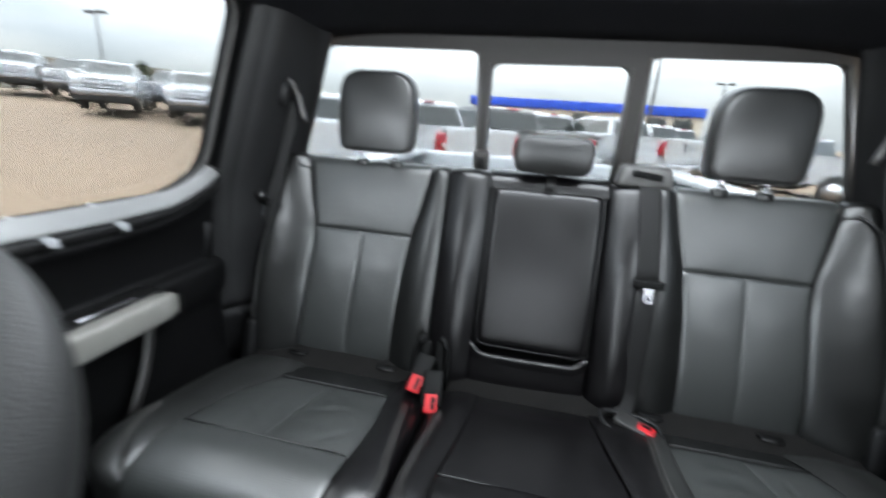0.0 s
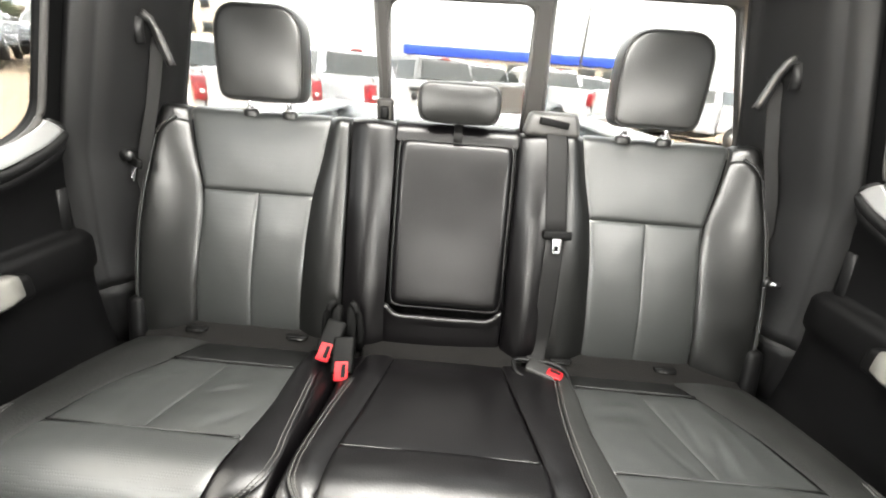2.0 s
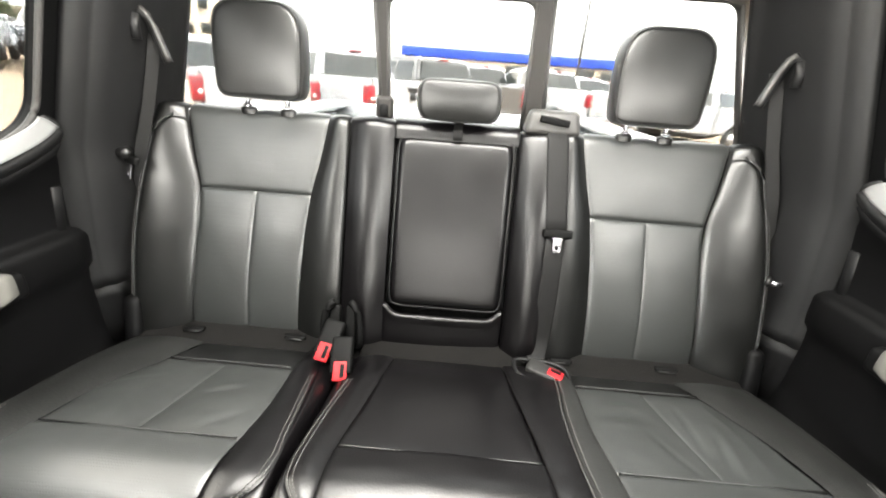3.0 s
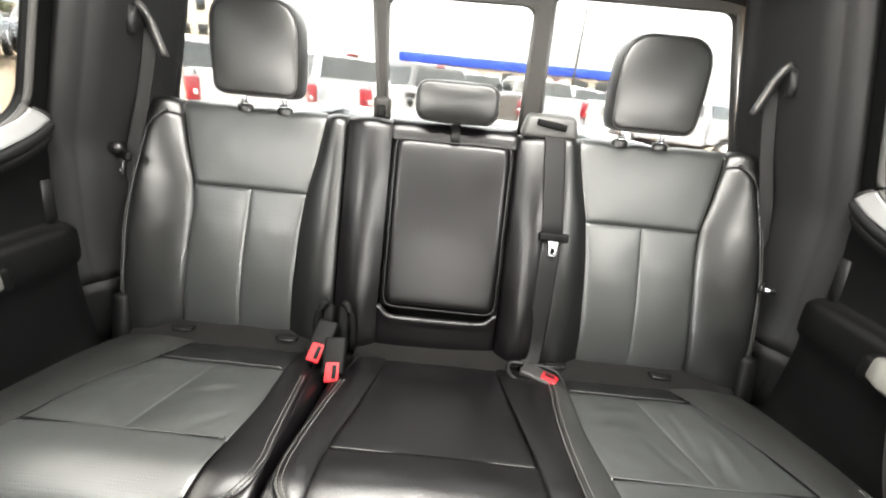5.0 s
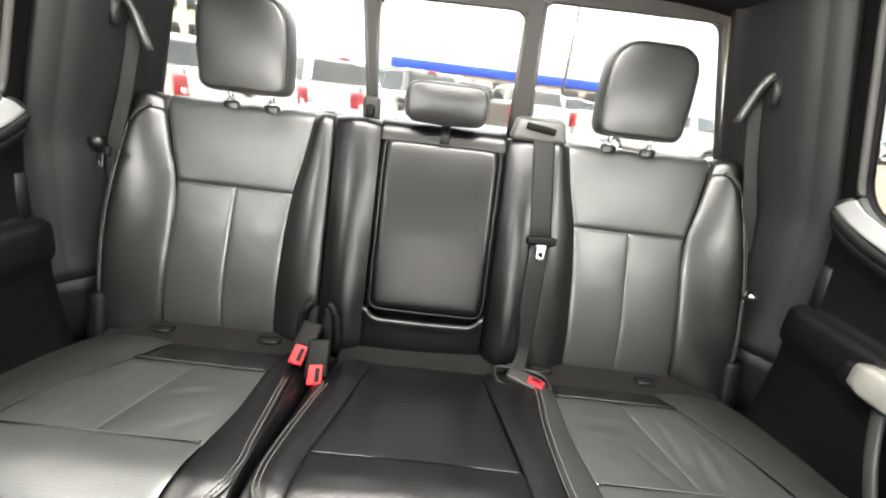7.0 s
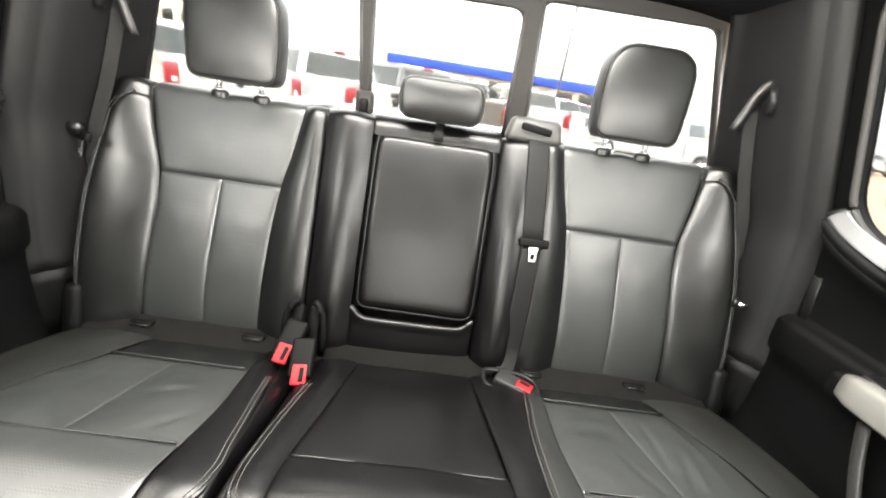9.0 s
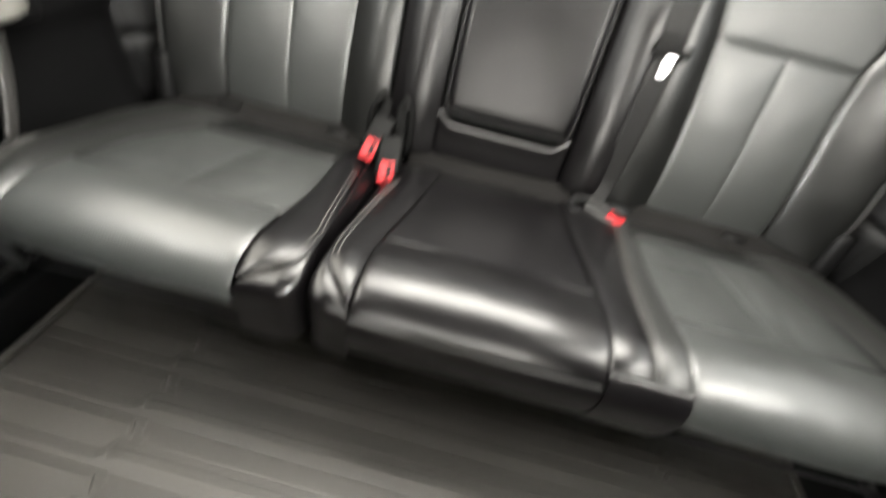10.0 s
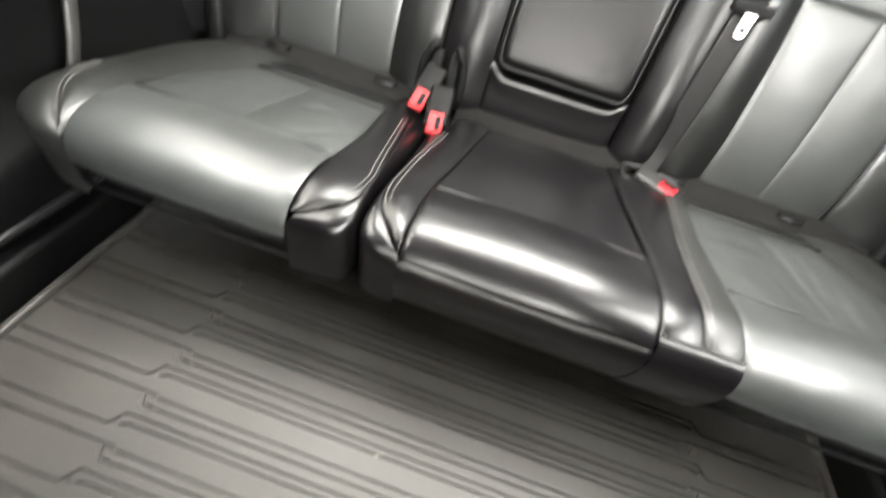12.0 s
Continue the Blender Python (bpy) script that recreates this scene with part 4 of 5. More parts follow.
def corner_skirt(name, stitch, rim, parent, mat, low=0.240, seed=0.0):
    """The upright side of a cushion corner: from the stitched top edge over a soft shoulder down to its hem."""
    tw, tx = np.array([k[0] for k in stitch]), np.array([k[1] for k in stitch])
    rim = np.array(rim)
    seg = np.concatenate([[0], np.cumsum(np.hypot(*np.diff(rim, axis=0).T))])
    seg /= seg[-1]
    par = np.concatenate([[0], np.cumsum(np.hypot(np.diff(tw), np.diff(tx)))])
    par /= par[-1]

    def f(U, V):
        w, x = np.interp(U, par, tw), np.interp(U, par, tx)
        px, py, pz = cushion_at(x, w, 0.001)
        ox, oy = np.interp(U, seg, rim[:, 0]), np.interp(U, seg, rim[:, 1])
        q = 1 - V
        k = np.clip(q / 0.45, 0, 1)
        a = np.sin(k * np.pi / 2)
        drop = (1 - np.cos(k * np.pi / 2)) * 0.024
        down = np.clip((q - 0.45) / 0.55, 0, 1)
        z = pz - drop
        return px + (ox - px) * a, py + (oy - py) * a, z + (low - z) * down
    part(name, patch(name, f, 50, 18, mat, (0, 0, 0, 1), depth=0.003, reach=0.004, crease=0.0012, seed=seed), parent)


def stitch_pair(keys, parent, offs, w0, w1, h=0.0012):
    """Two rows of thread beside an edge line."""
    for o in offs:
        pts, ups = [], []
        ws = np.linspace(w0, w1, 60)
        for w in ws:
            x = float(curve_at(keys, w)) + o
            a, b = cushion_at(x, w, h), cushion_at(x, w, h + 0.01)
            pts.append(Vector([float(q) for q in a]))
            ups.append((0, float(b[1] - a[1]), float(b[2] - a[2])))
        part("edge_stitching", stitches("edge_stitching", pts, ups, thick=0.0010), parent)


def rounded_rim(x_side, x_seam, y_front=0.411, r=0.05):
    """Plan of a cushion corner from the rear along the side, round to the front seam."""
    s = 1 if x_seam > x_side else -1
    pts = [(x_side, y) for y in np.linspace(0.84, y_front + r, 12)]
    pts += [(x_side + s * r * (1 - math.cos(a)), y_front + r * (1 - math.sin(a))) for a in np.linspace(0, math.pi / 2, 9)[1:]]
    pts += [(x, y_front) for x in np.linspace(x_side + s * r, x_seam, 5)[1:]] if abs(x_seam - x_side) > r else []
    return pts


def outboard_cushion(parent, s, y_back):
    """Inset, front roll and outer bolster of one outer cushion, mirrored by s; y_back: depth of its rear seam."""
    W_BACK = along(y_back)
    seam_in = [(0, s * 0.292), (W_BACK, s * 0.292), (0.22, s * 0.283), (W_FRONT, s * 0.287), (W_NOSE, s * 0.292), (W_END, s * 0.292)]
    seam_out = [(0, s * 0.535), (W_BACK, s * 0.552), (0.2, s * 0.592), (W_FRONT, s * 0.606), (W_NOSE, s * 0.600), (W_END, s * 0.60)]
    mid = [(0, s * 0.428), (W_BACK, s * 0.430), (W_FRONT, s * 0.450)]
    n0 = along(0.47)
    edge = [(0, s * 0.682), (0.1, s * 0.690), (0.2, s * 0.692), (n0 - 0.09, s * 0.690), (n0 - 0.05, s * 0.678), (n0 - 0.01, s * 0.655), (n0 + 0.025, s * 0.628), (n0 + 0.050, s * 0.606)]
    lo, hi = (seam_in, seam_out) if s > 0 else (seam_out, seam_in)
    worn = {(1, 1.0): [(0.50, 0.62, 10, 0.16, 0.05, -0.0045), (0.52, 0.72, 5, 0.22, 0.035, 0.0025), (0.45, 0.50, 0, 0.25, 0.04, 0.002), (0.75, 0.2, -60, 0.2, 0.03, -0.0018)],
            (1, 2.0): [(0.30, 0.28, 55, 0.22, 0.03, -0.0022), (0.38, 0.22, 60, 0.2, 0.03, 0.002), (0.20, 0.55, 70, 0.25, 0.04, -0.0018), (0.7, 0.5, 75, 0.3, 0.05, 0.0018)],
            (-1, 2.0): [(0.35, 0.52, 15, 0.16, 0.03, -0.0024), (0.40, 0.60, 12, 0.18, 0.04, 0.0018), (0.7, 0.2, 40, 0.2, 0.04, -0.0015)],
            (-1, 1.0): [(0.6, 0.3, -30, 0.25, 0.05, -0.0015), (0.3, 0.6, 20, 0.3, 0.05, 0.0012)]}
    for a, b, nm in ((lo, mid, 1.0), (mid, hi, 2.0)):
        part("seat_panel", patch("seat_panel", panel(a, b, W_BACK, W_FRONT, -0.002), 40, 48, PERFORATED, (0.4, 0.4, 0.5, 0.6), depth=0.003, reach=0.002, puff=0.006, crease=0.0022, seed=20 + nm + s, folds=worn[s, nm]), parent)
    part("front_roll", patch("front_roll", panel(lo, hi, W_FRONT, W_NOSE, 0.002, 0.004), 40, 30, PERFORATED, (0.2, 0.2, 0, 1), puff=0.003, crease=0.0016, seed=30 + s), parent)
    part("rear_strip", patch("rear_strip", panel(lo, hi, W_REAR, W_BACK, -0.004), 30, 14, LEATHER, (0, 0, 1, 0), seed=31 + s), parent)
    sides = (seam_out, edge) if s > 0 else (edge, seam_out)
    part("outer_bolster", patch("outer_bolster", panel(*sides, W_REAR, n0 + 0.055, -0.0005, 0.006), 20, 50, LIT_LEATHER, (0.15, 0, 0, 0) if s > 0 else (0, 0.15, 0, 0), seed=32 + s), parent)
    for w, lift in ((W_FRONT, 0.0012), (W_BACK, 0.0024)):
        xs = np.linspace(float(curve_at(lo, w)) + 0.005, float(curve_at(hi, w)) - 0.005, 24)
        part("seam_piping", tube("seam_piping", [Vector([float(q) for q in cushion_at(float(x), w, lift)]) for x in xs], 0.0021, LEATHER, 6), parent)
    st = edge if s < 0 else edge[::-1]
    rim = rounded_rim(s * 0.716, s * 0.600, r=0.095)
    corner_skirt("outer_skirt", st, rim if s < 0 else rim[::-1], parent, LIT_LEATHER, seed=34 + s)
    stitch_pair(edge, parent, (-s * 0.004, -s * 0.011), n0 - 0.10, n0 + 0.046, 0.0030)
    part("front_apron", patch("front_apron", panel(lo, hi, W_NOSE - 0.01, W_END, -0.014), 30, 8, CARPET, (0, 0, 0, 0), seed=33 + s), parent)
    return seam_in


def cushion_base(parent, x0, x1):
    base = part("cushion", box("cushion", (x1 - x0, 0.36, 0.045), PLASTIC, ((x0 + x1) / 2, 0.640, 0.250), 0.014, 3, turn=Matrix.Rotation(radians(-5), 4, "X")), parent)
    part("cushion_core", box("cushion_core", (x1 - x0 - 0.03, 0.34, 0.055), PIPING, ((x0 + x1) / 2, 0.65, 0.285), 0.012, 2, turn=Matrix.Rotation(radians(-10), 4, "X")), base)
    lip = [(x0 + 0.02, 0.55, 0.236), (x0 + 0.03, 0.47, 0.233), (x0 + 0.075, 0.431, 0.232), (x1 - 0.06, 0.431, 0.232), (x1 - 0.012, 0.455, 0.233), (x1 - 0.004, 0.55, 0.236)]
    part("hem_lip", tube("hem_lip", lip, 0.0030, PILLAR, 8), base, "lower edge of the cushion cover")
    for x in (x0 + 0.08, x1 - 0.08):
        part("seat_leg", box("leg", (0.03, 0.05, 0.27), PLASTIC, (x, 0.74, 0.127), 0.006), parent)
    return base


small = cushion_base(single, -0.70, -0.235)
seam_l = outboard_cushion(small, -1, 0.757)
N0 = along(0.475)
edge_l = [(0, -0.252), (0.10, -0.240), (0.3, -0.218), (N0 - 0.03, -0.212), (N0, -0.217), (N0 + 0.03, -0.240), (N0 + 0.052, -0.276)]
part("inner_bolster", patch("inner_bolster", panel(seam_l, edge_l, W_REAR, N0 + 0.052, 0.001, 0.004), 18, 50, LEATHER_GLOSS, (0.3, 0, 0, 0), seed=40.0), small)
corner_skirt("inner_skirt", edge_l[::-1], rounded_rim(-0.207, -0.290, r=0.03)[::-1], small, LEATHER_GLOSS, seed=41.5)
stitch_pair(edge_l, small, (-0.004, -0.011), 0.12, N0 + 0.048, 0.0034)

wide = cushion_base(bench, -0.18, 0.70)
seam_r = outboard_cushion(wide, 1, 0.785)
c_lo = [(0, -0.098), (0.05, -0.103), (0.2, -0.122), (W_FRONT, -0.138), (W_NOSE, -0.140), (W_END, -0.140)]
c_hi = [(0, 0.150), (0.05, 0.152), (0.2, 0.168), (W_FRONT, 0.180), (W_NOSE, 0.188), (W_END, 0.188)]
c_div = [(0, 0.262), (0.08, 0.256), (0.2, 0.242), (W_FRONT, 0.238), (W_NOSE, 0.246), (W_END, 0.248)]
edge_c = [(0, -0.160), (0.10, -0.172), (0.3, -0.192), (N0 - 0.03, -0.193), (N0, -0.187), (N0 + 0.03, -0.165), (N0 + 0.055, -0.146)]
part("centre_panel", patch("centre_panel", panel(c_lo, c_hi, W_REAR, W_FRONT, 0.0), 36, 40, LEATHER_GLOSS, (0.7, 0.7, 1, 0), depth=0.003, reach=0.002, puff=0.005, crease=0.0010, seed=41.0), wide)
part("centre_roll", patch("centre_roll", panel(c_lo, c_hi, W_FRONT, W_HEM, 0.005, 0.004), 40, 30, LEATHER_GLOSS, (0.7, 0.7, 0.4, 1), depth=0.004, reach=0.0025, puff=0.006, crease=0.0010, seed=42.0), wide)
part("centre_apron", patch("centre_apron", panel(c_lo, c_hi, W_HEM - 0.001, W_END, 0.0035), 30, 12, LEATHER_GLOSS, (0, 0, 0, 0.5), seed=43.0), wide)
part("inner_bolster", patch("inner_bolster", panel(edge_c, c_lo, W_REAR, N0 + 0.055, 0.001, 0.004), 18, 50, LEATHER_GLOSS, (0, 0.3, 0, 0), seed=44.0), wide)
corner_skirt("inner_skirt", edge_c, rounded_rim(-0.202, -0.138, r=0.035), wide, LEATHER_GLOSS, seed=44.5)
part("seam_piping", tube("seam_piping", [Vector([float(q) for q in cushion_at(float(x), W_FRONT, 0.0040)]) for x in np.linspace(float(curve_at(c_lo, W_FRONT)) + 0.004, float(curve_at(c_hi, W_FRONT)) - 0.004, 24)], 0.0022, LEATHER, 6), wide)
for keys, w, h in (((c_lo, c_hi), W_HEM, 0.0062), ((c_hi, seam_r), W_SIDE, 0.0072)):
    xs = np.linspace(float(curve_at(keys[0], w)) + 0.003, float(curve_at(keys[1], w)) - 0.003, 30)
    part("hem_piping", tube("hem_piping", [Vector([float(q) for q in cushion_at(float(x), w, h)]) for x in xs], 0.0019, LEATHER, 6), wide)
stitch_pair(edge_c, wide, (0.004, 0.011), 0.12, N0 + 0.05, 0.0034)
part("side_panel", patch("side_panel", panel(c_hi, c_div, W_REAR, W_SIDE, 0.004, 0.003), 20, 56, LEATHER_GLOSS, (0.4, 0.4, 0, 0), reach=0.0025, crease=0.001, seed=45.0), wide)
# lightened copy of the leather, as this side catches more light than the centre
part("side_panel", patch("side_panel", panel(c_div, seam_r, W_REAR, W_SIDE, 0.004, 0.003), 16, 56, LIT_LEATHER, (0.4, 0.4, 0, 0), reach=0.0025, crease=0.001, seed=46.0), wide)
part("side_apron", patch("side_apron", panel(c_hi, seam_r, W_SIDE - 0.001, W_END, 0.0055), 24, 14, LEATHER_GLOSS, (0, 0, 0, 0.35), seed=47.0), wide)
stitch_pair(c_div, wide, (-0.005, 0.005), 0.05, W_SIDE - 0.002, 0.0075)
part("roll_stitching", stitches("roll_stitching", line_on([(0, -0.13), (1, -0.13)], W_HEM, W_HEM + 0.001, 0.0) + [Vector([float(q) for q in cushion_at(x, W_HEM + 0.005, 0.0025)]) for x in np.linspace(-0.13, 0.18, 24)], (0, -1, 0.2), thick=0.0006), wide)

# felt strip and black brackets between cushions and backs
felt = thing("seat_felt", "worn grey felt strips between seat cushions and backs", "felt strip")
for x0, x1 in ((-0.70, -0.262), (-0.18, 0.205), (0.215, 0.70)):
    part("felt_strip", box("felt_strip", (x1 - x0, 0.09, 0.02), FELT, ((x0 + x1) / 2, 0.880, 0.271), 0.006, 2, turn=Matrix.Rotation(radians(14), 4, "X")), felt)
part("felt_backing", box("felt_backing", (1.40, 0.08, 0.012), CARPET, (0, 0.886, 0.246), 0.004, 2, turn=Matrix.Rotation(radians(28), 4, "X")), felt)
for x in (-0.585, -0.34, 0.29, 0.535):
    br = thing("anchor_bracket", "small glossy black child seat anchor at the seat crease", "anchor", "seat anchors")
    part("bracket_plate", box("bracket_plate", (0.050, 0.014, 0.009), BUCKLE, (x, 0.889, 0.288), 0.003), br)
    part("bracket_wire", tube("bracket_wire", [(x - 0.020, 0.886, 0.286), (x - 0.019, 0.877, 0.289), (x + 0.019, 0.877, 0.289), (x + 0.020, 0.886, 0.286)], 0.0022, SMOOTH, 8), br)


# ---- seat belts ----
def buckle(at, turn, label, shell=None):
    """A buckle: casing, red button with its slot, stalk."""
    b = thing("belt_buckle", label, "seat belt buckle", "belt buckles")
    m = Matrix.Translation(at) @ turn
    def put(nm, size, mat, off, bev=0.004, par=b, lab=""):
        return part(nm, box(nm, size, mat, (0, 0, 0), bev, 3, turn=m @ Matrix.Translation(off)), par, lab)
    put("casing", (0.044, 0.078, 0.024), shell or BUCKLE, (0, 0.030, -0.004), 0.006)
    btn = put("button", (0.028, 0.040, 0.010), RED, (0.0, -0.004, 0.004), 0.003, b, "red release button")
    put("slot", (0.009, 0.027, 0.004), BUCKLE, (0.005, -0.004, 0.0085), 0.001, btn)
    return b


def tongue(at, turn, label):
    t = thing("belt_tongue", label, "seat belt tongue", "belt tongues")
    m = Matrix.Translation(at) @ turn
    part("grip", box("grip", (0.066, 0.012, 0.020), BUCKLE, (0, 0, 0), 0.005, 3, turn=m), t, "black plastic grip")
    hole = outline([(-0.004, -0.030), (0.004, -0.030), (0.004, -0.020), (-0.004, -0.020)], 0.0015, 3)
    rim = outline([(-0.0085, -0.036), (0.0085, -0.036), (0.0105, 0.0), (-0.0105, 0.0)], 0.003, 3)
    part("blade", plate("blade", rim, [hole], 0.0028, STEEL, m @ Matrix(((1, 0, 0, 0), (0, 0, -1, -0.003), (0, 1, 0, -0.006), (0, 0, 0, 1))), bevel=0.0006), t, "bright steel blade")
    return t


X28 = Matrix.Rotation(radians(38), 4, "X")
buckle((-0.238, 0.795, 0.329), X28 @ Matrix.Rotation(radians(-10), 4, "Z"), "black seat belt buckle with red button between the cushions")
buckle((-0.193, 0.755, 0.316), X28 @ Matrix.Rotation(radians(6), 4, "Z"), "black seat belt buckle with red button in the cushion gap")
buckle((0.255, 0.816, 0.301), Matrix.Rotation(radians(8), 4, "X") @ Matrix.Rotation(radians(62), 4, "Z") @ Matrix.Diagonal((0.85, 0.85, 0.85, 1)), "dark grey seat belt buckle with red button lying in a tray", GREY_SHELL)
tray = thing("buckle_tray", "dark plastic tray round the centre belt buckle", "tray")
part("tray_rim", tube("tray_rim", [(0.232 + 0.058 * math.copysign(abs(math.cos(a)) ** 0.6, math.cos(a)), 0.830 + 0.034 * math.copysign(abs(math.sin(a)) ** 0.6, math.sin(a)) - 0.2 * 0.058 * math.cos(a), 0.298) for a in np.linspace(0, 2 * math.pi, 32, endpoint=False)], 0.005, PILLAR, 8, closed=True), tray)
for x, lx in ((-0.232, 1), (-0.205, -1)):
    st = thing("buckle_stalk", "black plastic sleeve of a seat belt buckle", "buckle stalk", "buckle stalks")
    part("sleeve", box("sleeve", (0.026, 0.024, 0.10), BUCKLE, (x - 0.005 * lx, 0.865, 0.345), 0.008, 3, turn=Matrix.Rotation(radians(-22), 4, "X")), st)
    part("sleeve_ear", tube("sleeve_ear", [(x - lx * (0.004 + 0.024 * math.sin(math.pi * k * 0.5)), 0.872 - 0.02 * k, 0.405 - 0.07 * k * k) for k in np.linspace(0, 1.2, 10)], 0.008, BUCKLE, 8), st)

# shoulder belt of the centre seat, out of its guide and down to the tray
belt = thing("centre_belt", "black shoulder belt hanging down the double seat back", "seat belt", "seat belts")
pts = [back_at(0.212, 0.812, -0.012), back_at(0.222, 0.800, 0.018), back_at(0.228, 0.76, 0.026), back_at(0.234, 0.68, 0.030), back_at(0.240, 0.60, 0.031), back_at(0.246, 0.552, 0.032)]
part("webbing", ribbon("webbing", pts, (1, 0, 0), 0.046, 0.0022, WEB), belt)
pts = [back_at(0.244, 0.572, 0.031), back_at(0.242, 0.50, 0.030), back_at(0.240, 0.42, 0.028), back_at(0.236, 0.34, 0.026), back_at(0.230, 0.288, 0.030), (0.226, 0.845, 0.290)]
part("lower_webbing", ribbon("lower_webbing", pts, (1, 0.15, 0), 0.044, 0.0022, WEB), belt)
guide = thing("belt_guide", "charcoal plastic belt guide on the seat shoulder", "belt guide")
part("housing", box("housing", (0.128, 0.06, 0.052), GUIDE, (0.215, 1.060, 0.804), 0.012, 3, taper=0.82), guide)
part("slot", box("slot", (0.066, 0.012, 0.015), BUCKLE, (0.214, 1.0285, 0.809), 0.003, turn=Matrix.Rotation(radians(8), 4, "Y")), guide)
tongue(back_at(0.246, 0.566, 0.036), Matrix.Rotation(-math.atan(0.31), 4, "X"), "steel belt tongue hanging on the centre belt")

for s in (-1, 1):
    ring = thing("belt_ring", "dark shoulder belt ring on the rear pillar", "belt ring", "belt rings")
    loop = [Vector((s * x, y, z)) for x, y, z in ((0.604, 0.992, 0.868), (0.607, 0.990, 0.880), (0.6125, 0.987, 0.905), (0.6185, 0.984, 0.931), (0.6255, 0.979, 0.953), (0.6325, 0.974, 0.961), (0.640, 0.970, 0.954), (0.644, 0.968, 0.932), (0.644, 0.968, 0.908))]
    part("ring_bar", tube("ring_bar", loop, 0.0088, PILLAR, 12), ring)
    part("ring_lip", tube("ring_lip", [p + Vector((-s * 0.005, -0.006, 0.003)) for p in loop[:6]], 0.0055, GUIDE, 10), ring)
    part("ring_back", box("ring_back", (0.014, 0.05, 0.07), SMOOTH, (s * 0.672, 1.006, 0.925), 0.006, 3, turn=Matrix.Rotation(s * radians(28), 4, "Z")), ring)
    part("ring_bolt", tube("ring_bolt", [(s * 0.662, 1.000, 0.935), (s * 0.650, 0.988, 0.935)], 0.012, SMOOTH, 14), ring)
    sb = thing("shoulder_belt", "black shoulder belt running down behind the outer seat back", "seat belt", "seat belts")
    pts = [(s * 0.632, 1.014, 0.935), (s * 0.634, 1.004, 0.915), (s * 0.642, 0.998, 0.87), (s * 0.668, 0.994, 0.78), (s * 0.692, 0.978, 0.69), (s * 0.706, 0.972, 0.62), (s * 0.708, 0.985, 0.55), (s * 0.690, 1.000, 0.47)]
    part("webbing", ribbon("webbing", pts, (0.85, -s * 0.5, 0), 0.024, 0.0022, WEB), sb)
    if s < 0:
        tongue((-0.700, 0.952, 0.668), Matrix.Rotation(radians(-35), 4, "Z") @ Matrix.Rotation(radians(-12), 4, "X"), "steel belt tongue hanging beside the seat back")
        st = thing("belt_stop", "round black stop button on the belt", "belt stop")
        part("stop_button", tube("stop_button", [(-0.716, 0.966, 0.680), (-0.713, 0.946, 0.682)], 0.013, SMOOTH, 14), st)
    else:
        st = thing("seat_bolt", "bright hinge bolt at the side of the seat back", "bolt")
        part("bolt_head", tube("bolt_head", [(0.712, 0.922, 0.516), (0.733, 0.914, 0.516)], 0.007, STEEL, 12), st)
        part("bolt_collar", tube("bolt_collar", [(0.706, 0.926, 0.518), (0.712, 0.922, 0.518)], 0.012, SMOOTH, 14), st)
    part("hinge_cover", box("hinge_cover", (0.038, 0.06, 0.125), PLASTIC, (s * 0.718, 0.890, 0.300), 0.016, 4, turn=Matrix.Rotation(radians(-14), 4, "X")), single if s < 0 else bench)

# ---- front seats and console, close to the camera's side and below it ----
for s in (-1, 1):
    fs = thing("front_seat", "black leather front seat seen from behind", "seat", "front seats")
    rows = []
    for z in np.concatenate([np.linspace(0.32, 0.70, 14), 0.70 + 0.12 * np.sin(np.linspace(0, 1, 14)[1:] * math.pi / 2)]):
        k = (z - 0.32) / 0.50
        w = 0.262 - 0.05 * max(0, k - 0.6) + 0.045 * max(0, 0.60 - k)
        d = 0.085 - 0.02 * k
        cy = 0.216 + 0.45 * (z - 0.76) - d
        q = max(0, (z - 0.70) / 0.12)
        w, d = w * (1 - 0.45 * (1 - math.sqrt(max(0, 1 - q * q)))), d * (0.25 + 0.75 * math.sqrt(max(0, 1 - q * q)))
        rows.append([(s * 0.50 + w * math.copysign(abs(math.cos(a)) ** 0.5, math.cos(a)), cy + d * math.copysign(abs(math.sin(a)) ** 0.6, math.sin(a)), z) for a in np.linspace(0, 2 * math.pi, 64, endpoint=False)])
    me = loft("backrest", rows, SEATBACK, closed=True)
    bm = bmesh.new()
    bm.from_mesh(me)
    bmesh.ops.holes_fill(bm, edges=[e for e in bm.edges if e.is_boundary])
    bm.to_mesh(me)
    bm.free()
    part("backrest", me, fs)
    part("seat_base", box("seat_base", (0.48, 0.46, 0.16), LEATHER, (s * 0.50, -0.36, 0.30), 0.05, 4), fs)
    part("seat_frame", box("seat_frame", (0.42, 0.40, 0.23), PLASTIC, (s * 0.50, -0.36, 0.105), 0.02, 2), fs)
console = thing("centre_console", "pale plastic rear end of the front centre console", "console")
part("console_body", box("console_body", (0.284, 0.72, 0.416), CREAM, (0.0, -0.2605, 0.208), 0.012, 4), console)
part("console_well", box("console_well", (0.225, 0.11, 0.010), PLASTIC, (0.0, 0.020, 0.4135), 0.004, 3), console, "dark recess in the console top")


# ---- outside: ground, parked pickups, buildings, poles ----
def noisy_paint(name, c, rough=0.25, coat=0.6):
    return material(name, c, rough, mottle=0.05, mottle_scale=1.5, coat=coat)


GROUND_Z = -0.72


def lot(x, y):
    """Height of the gently rising lot."""
    return GROUND_Z + 0.018 * min(60, max(0, y)) + 0.055 * min(26, max(0, -x - 4)) - 0.035 * min(8, max(0, x - 4.5))


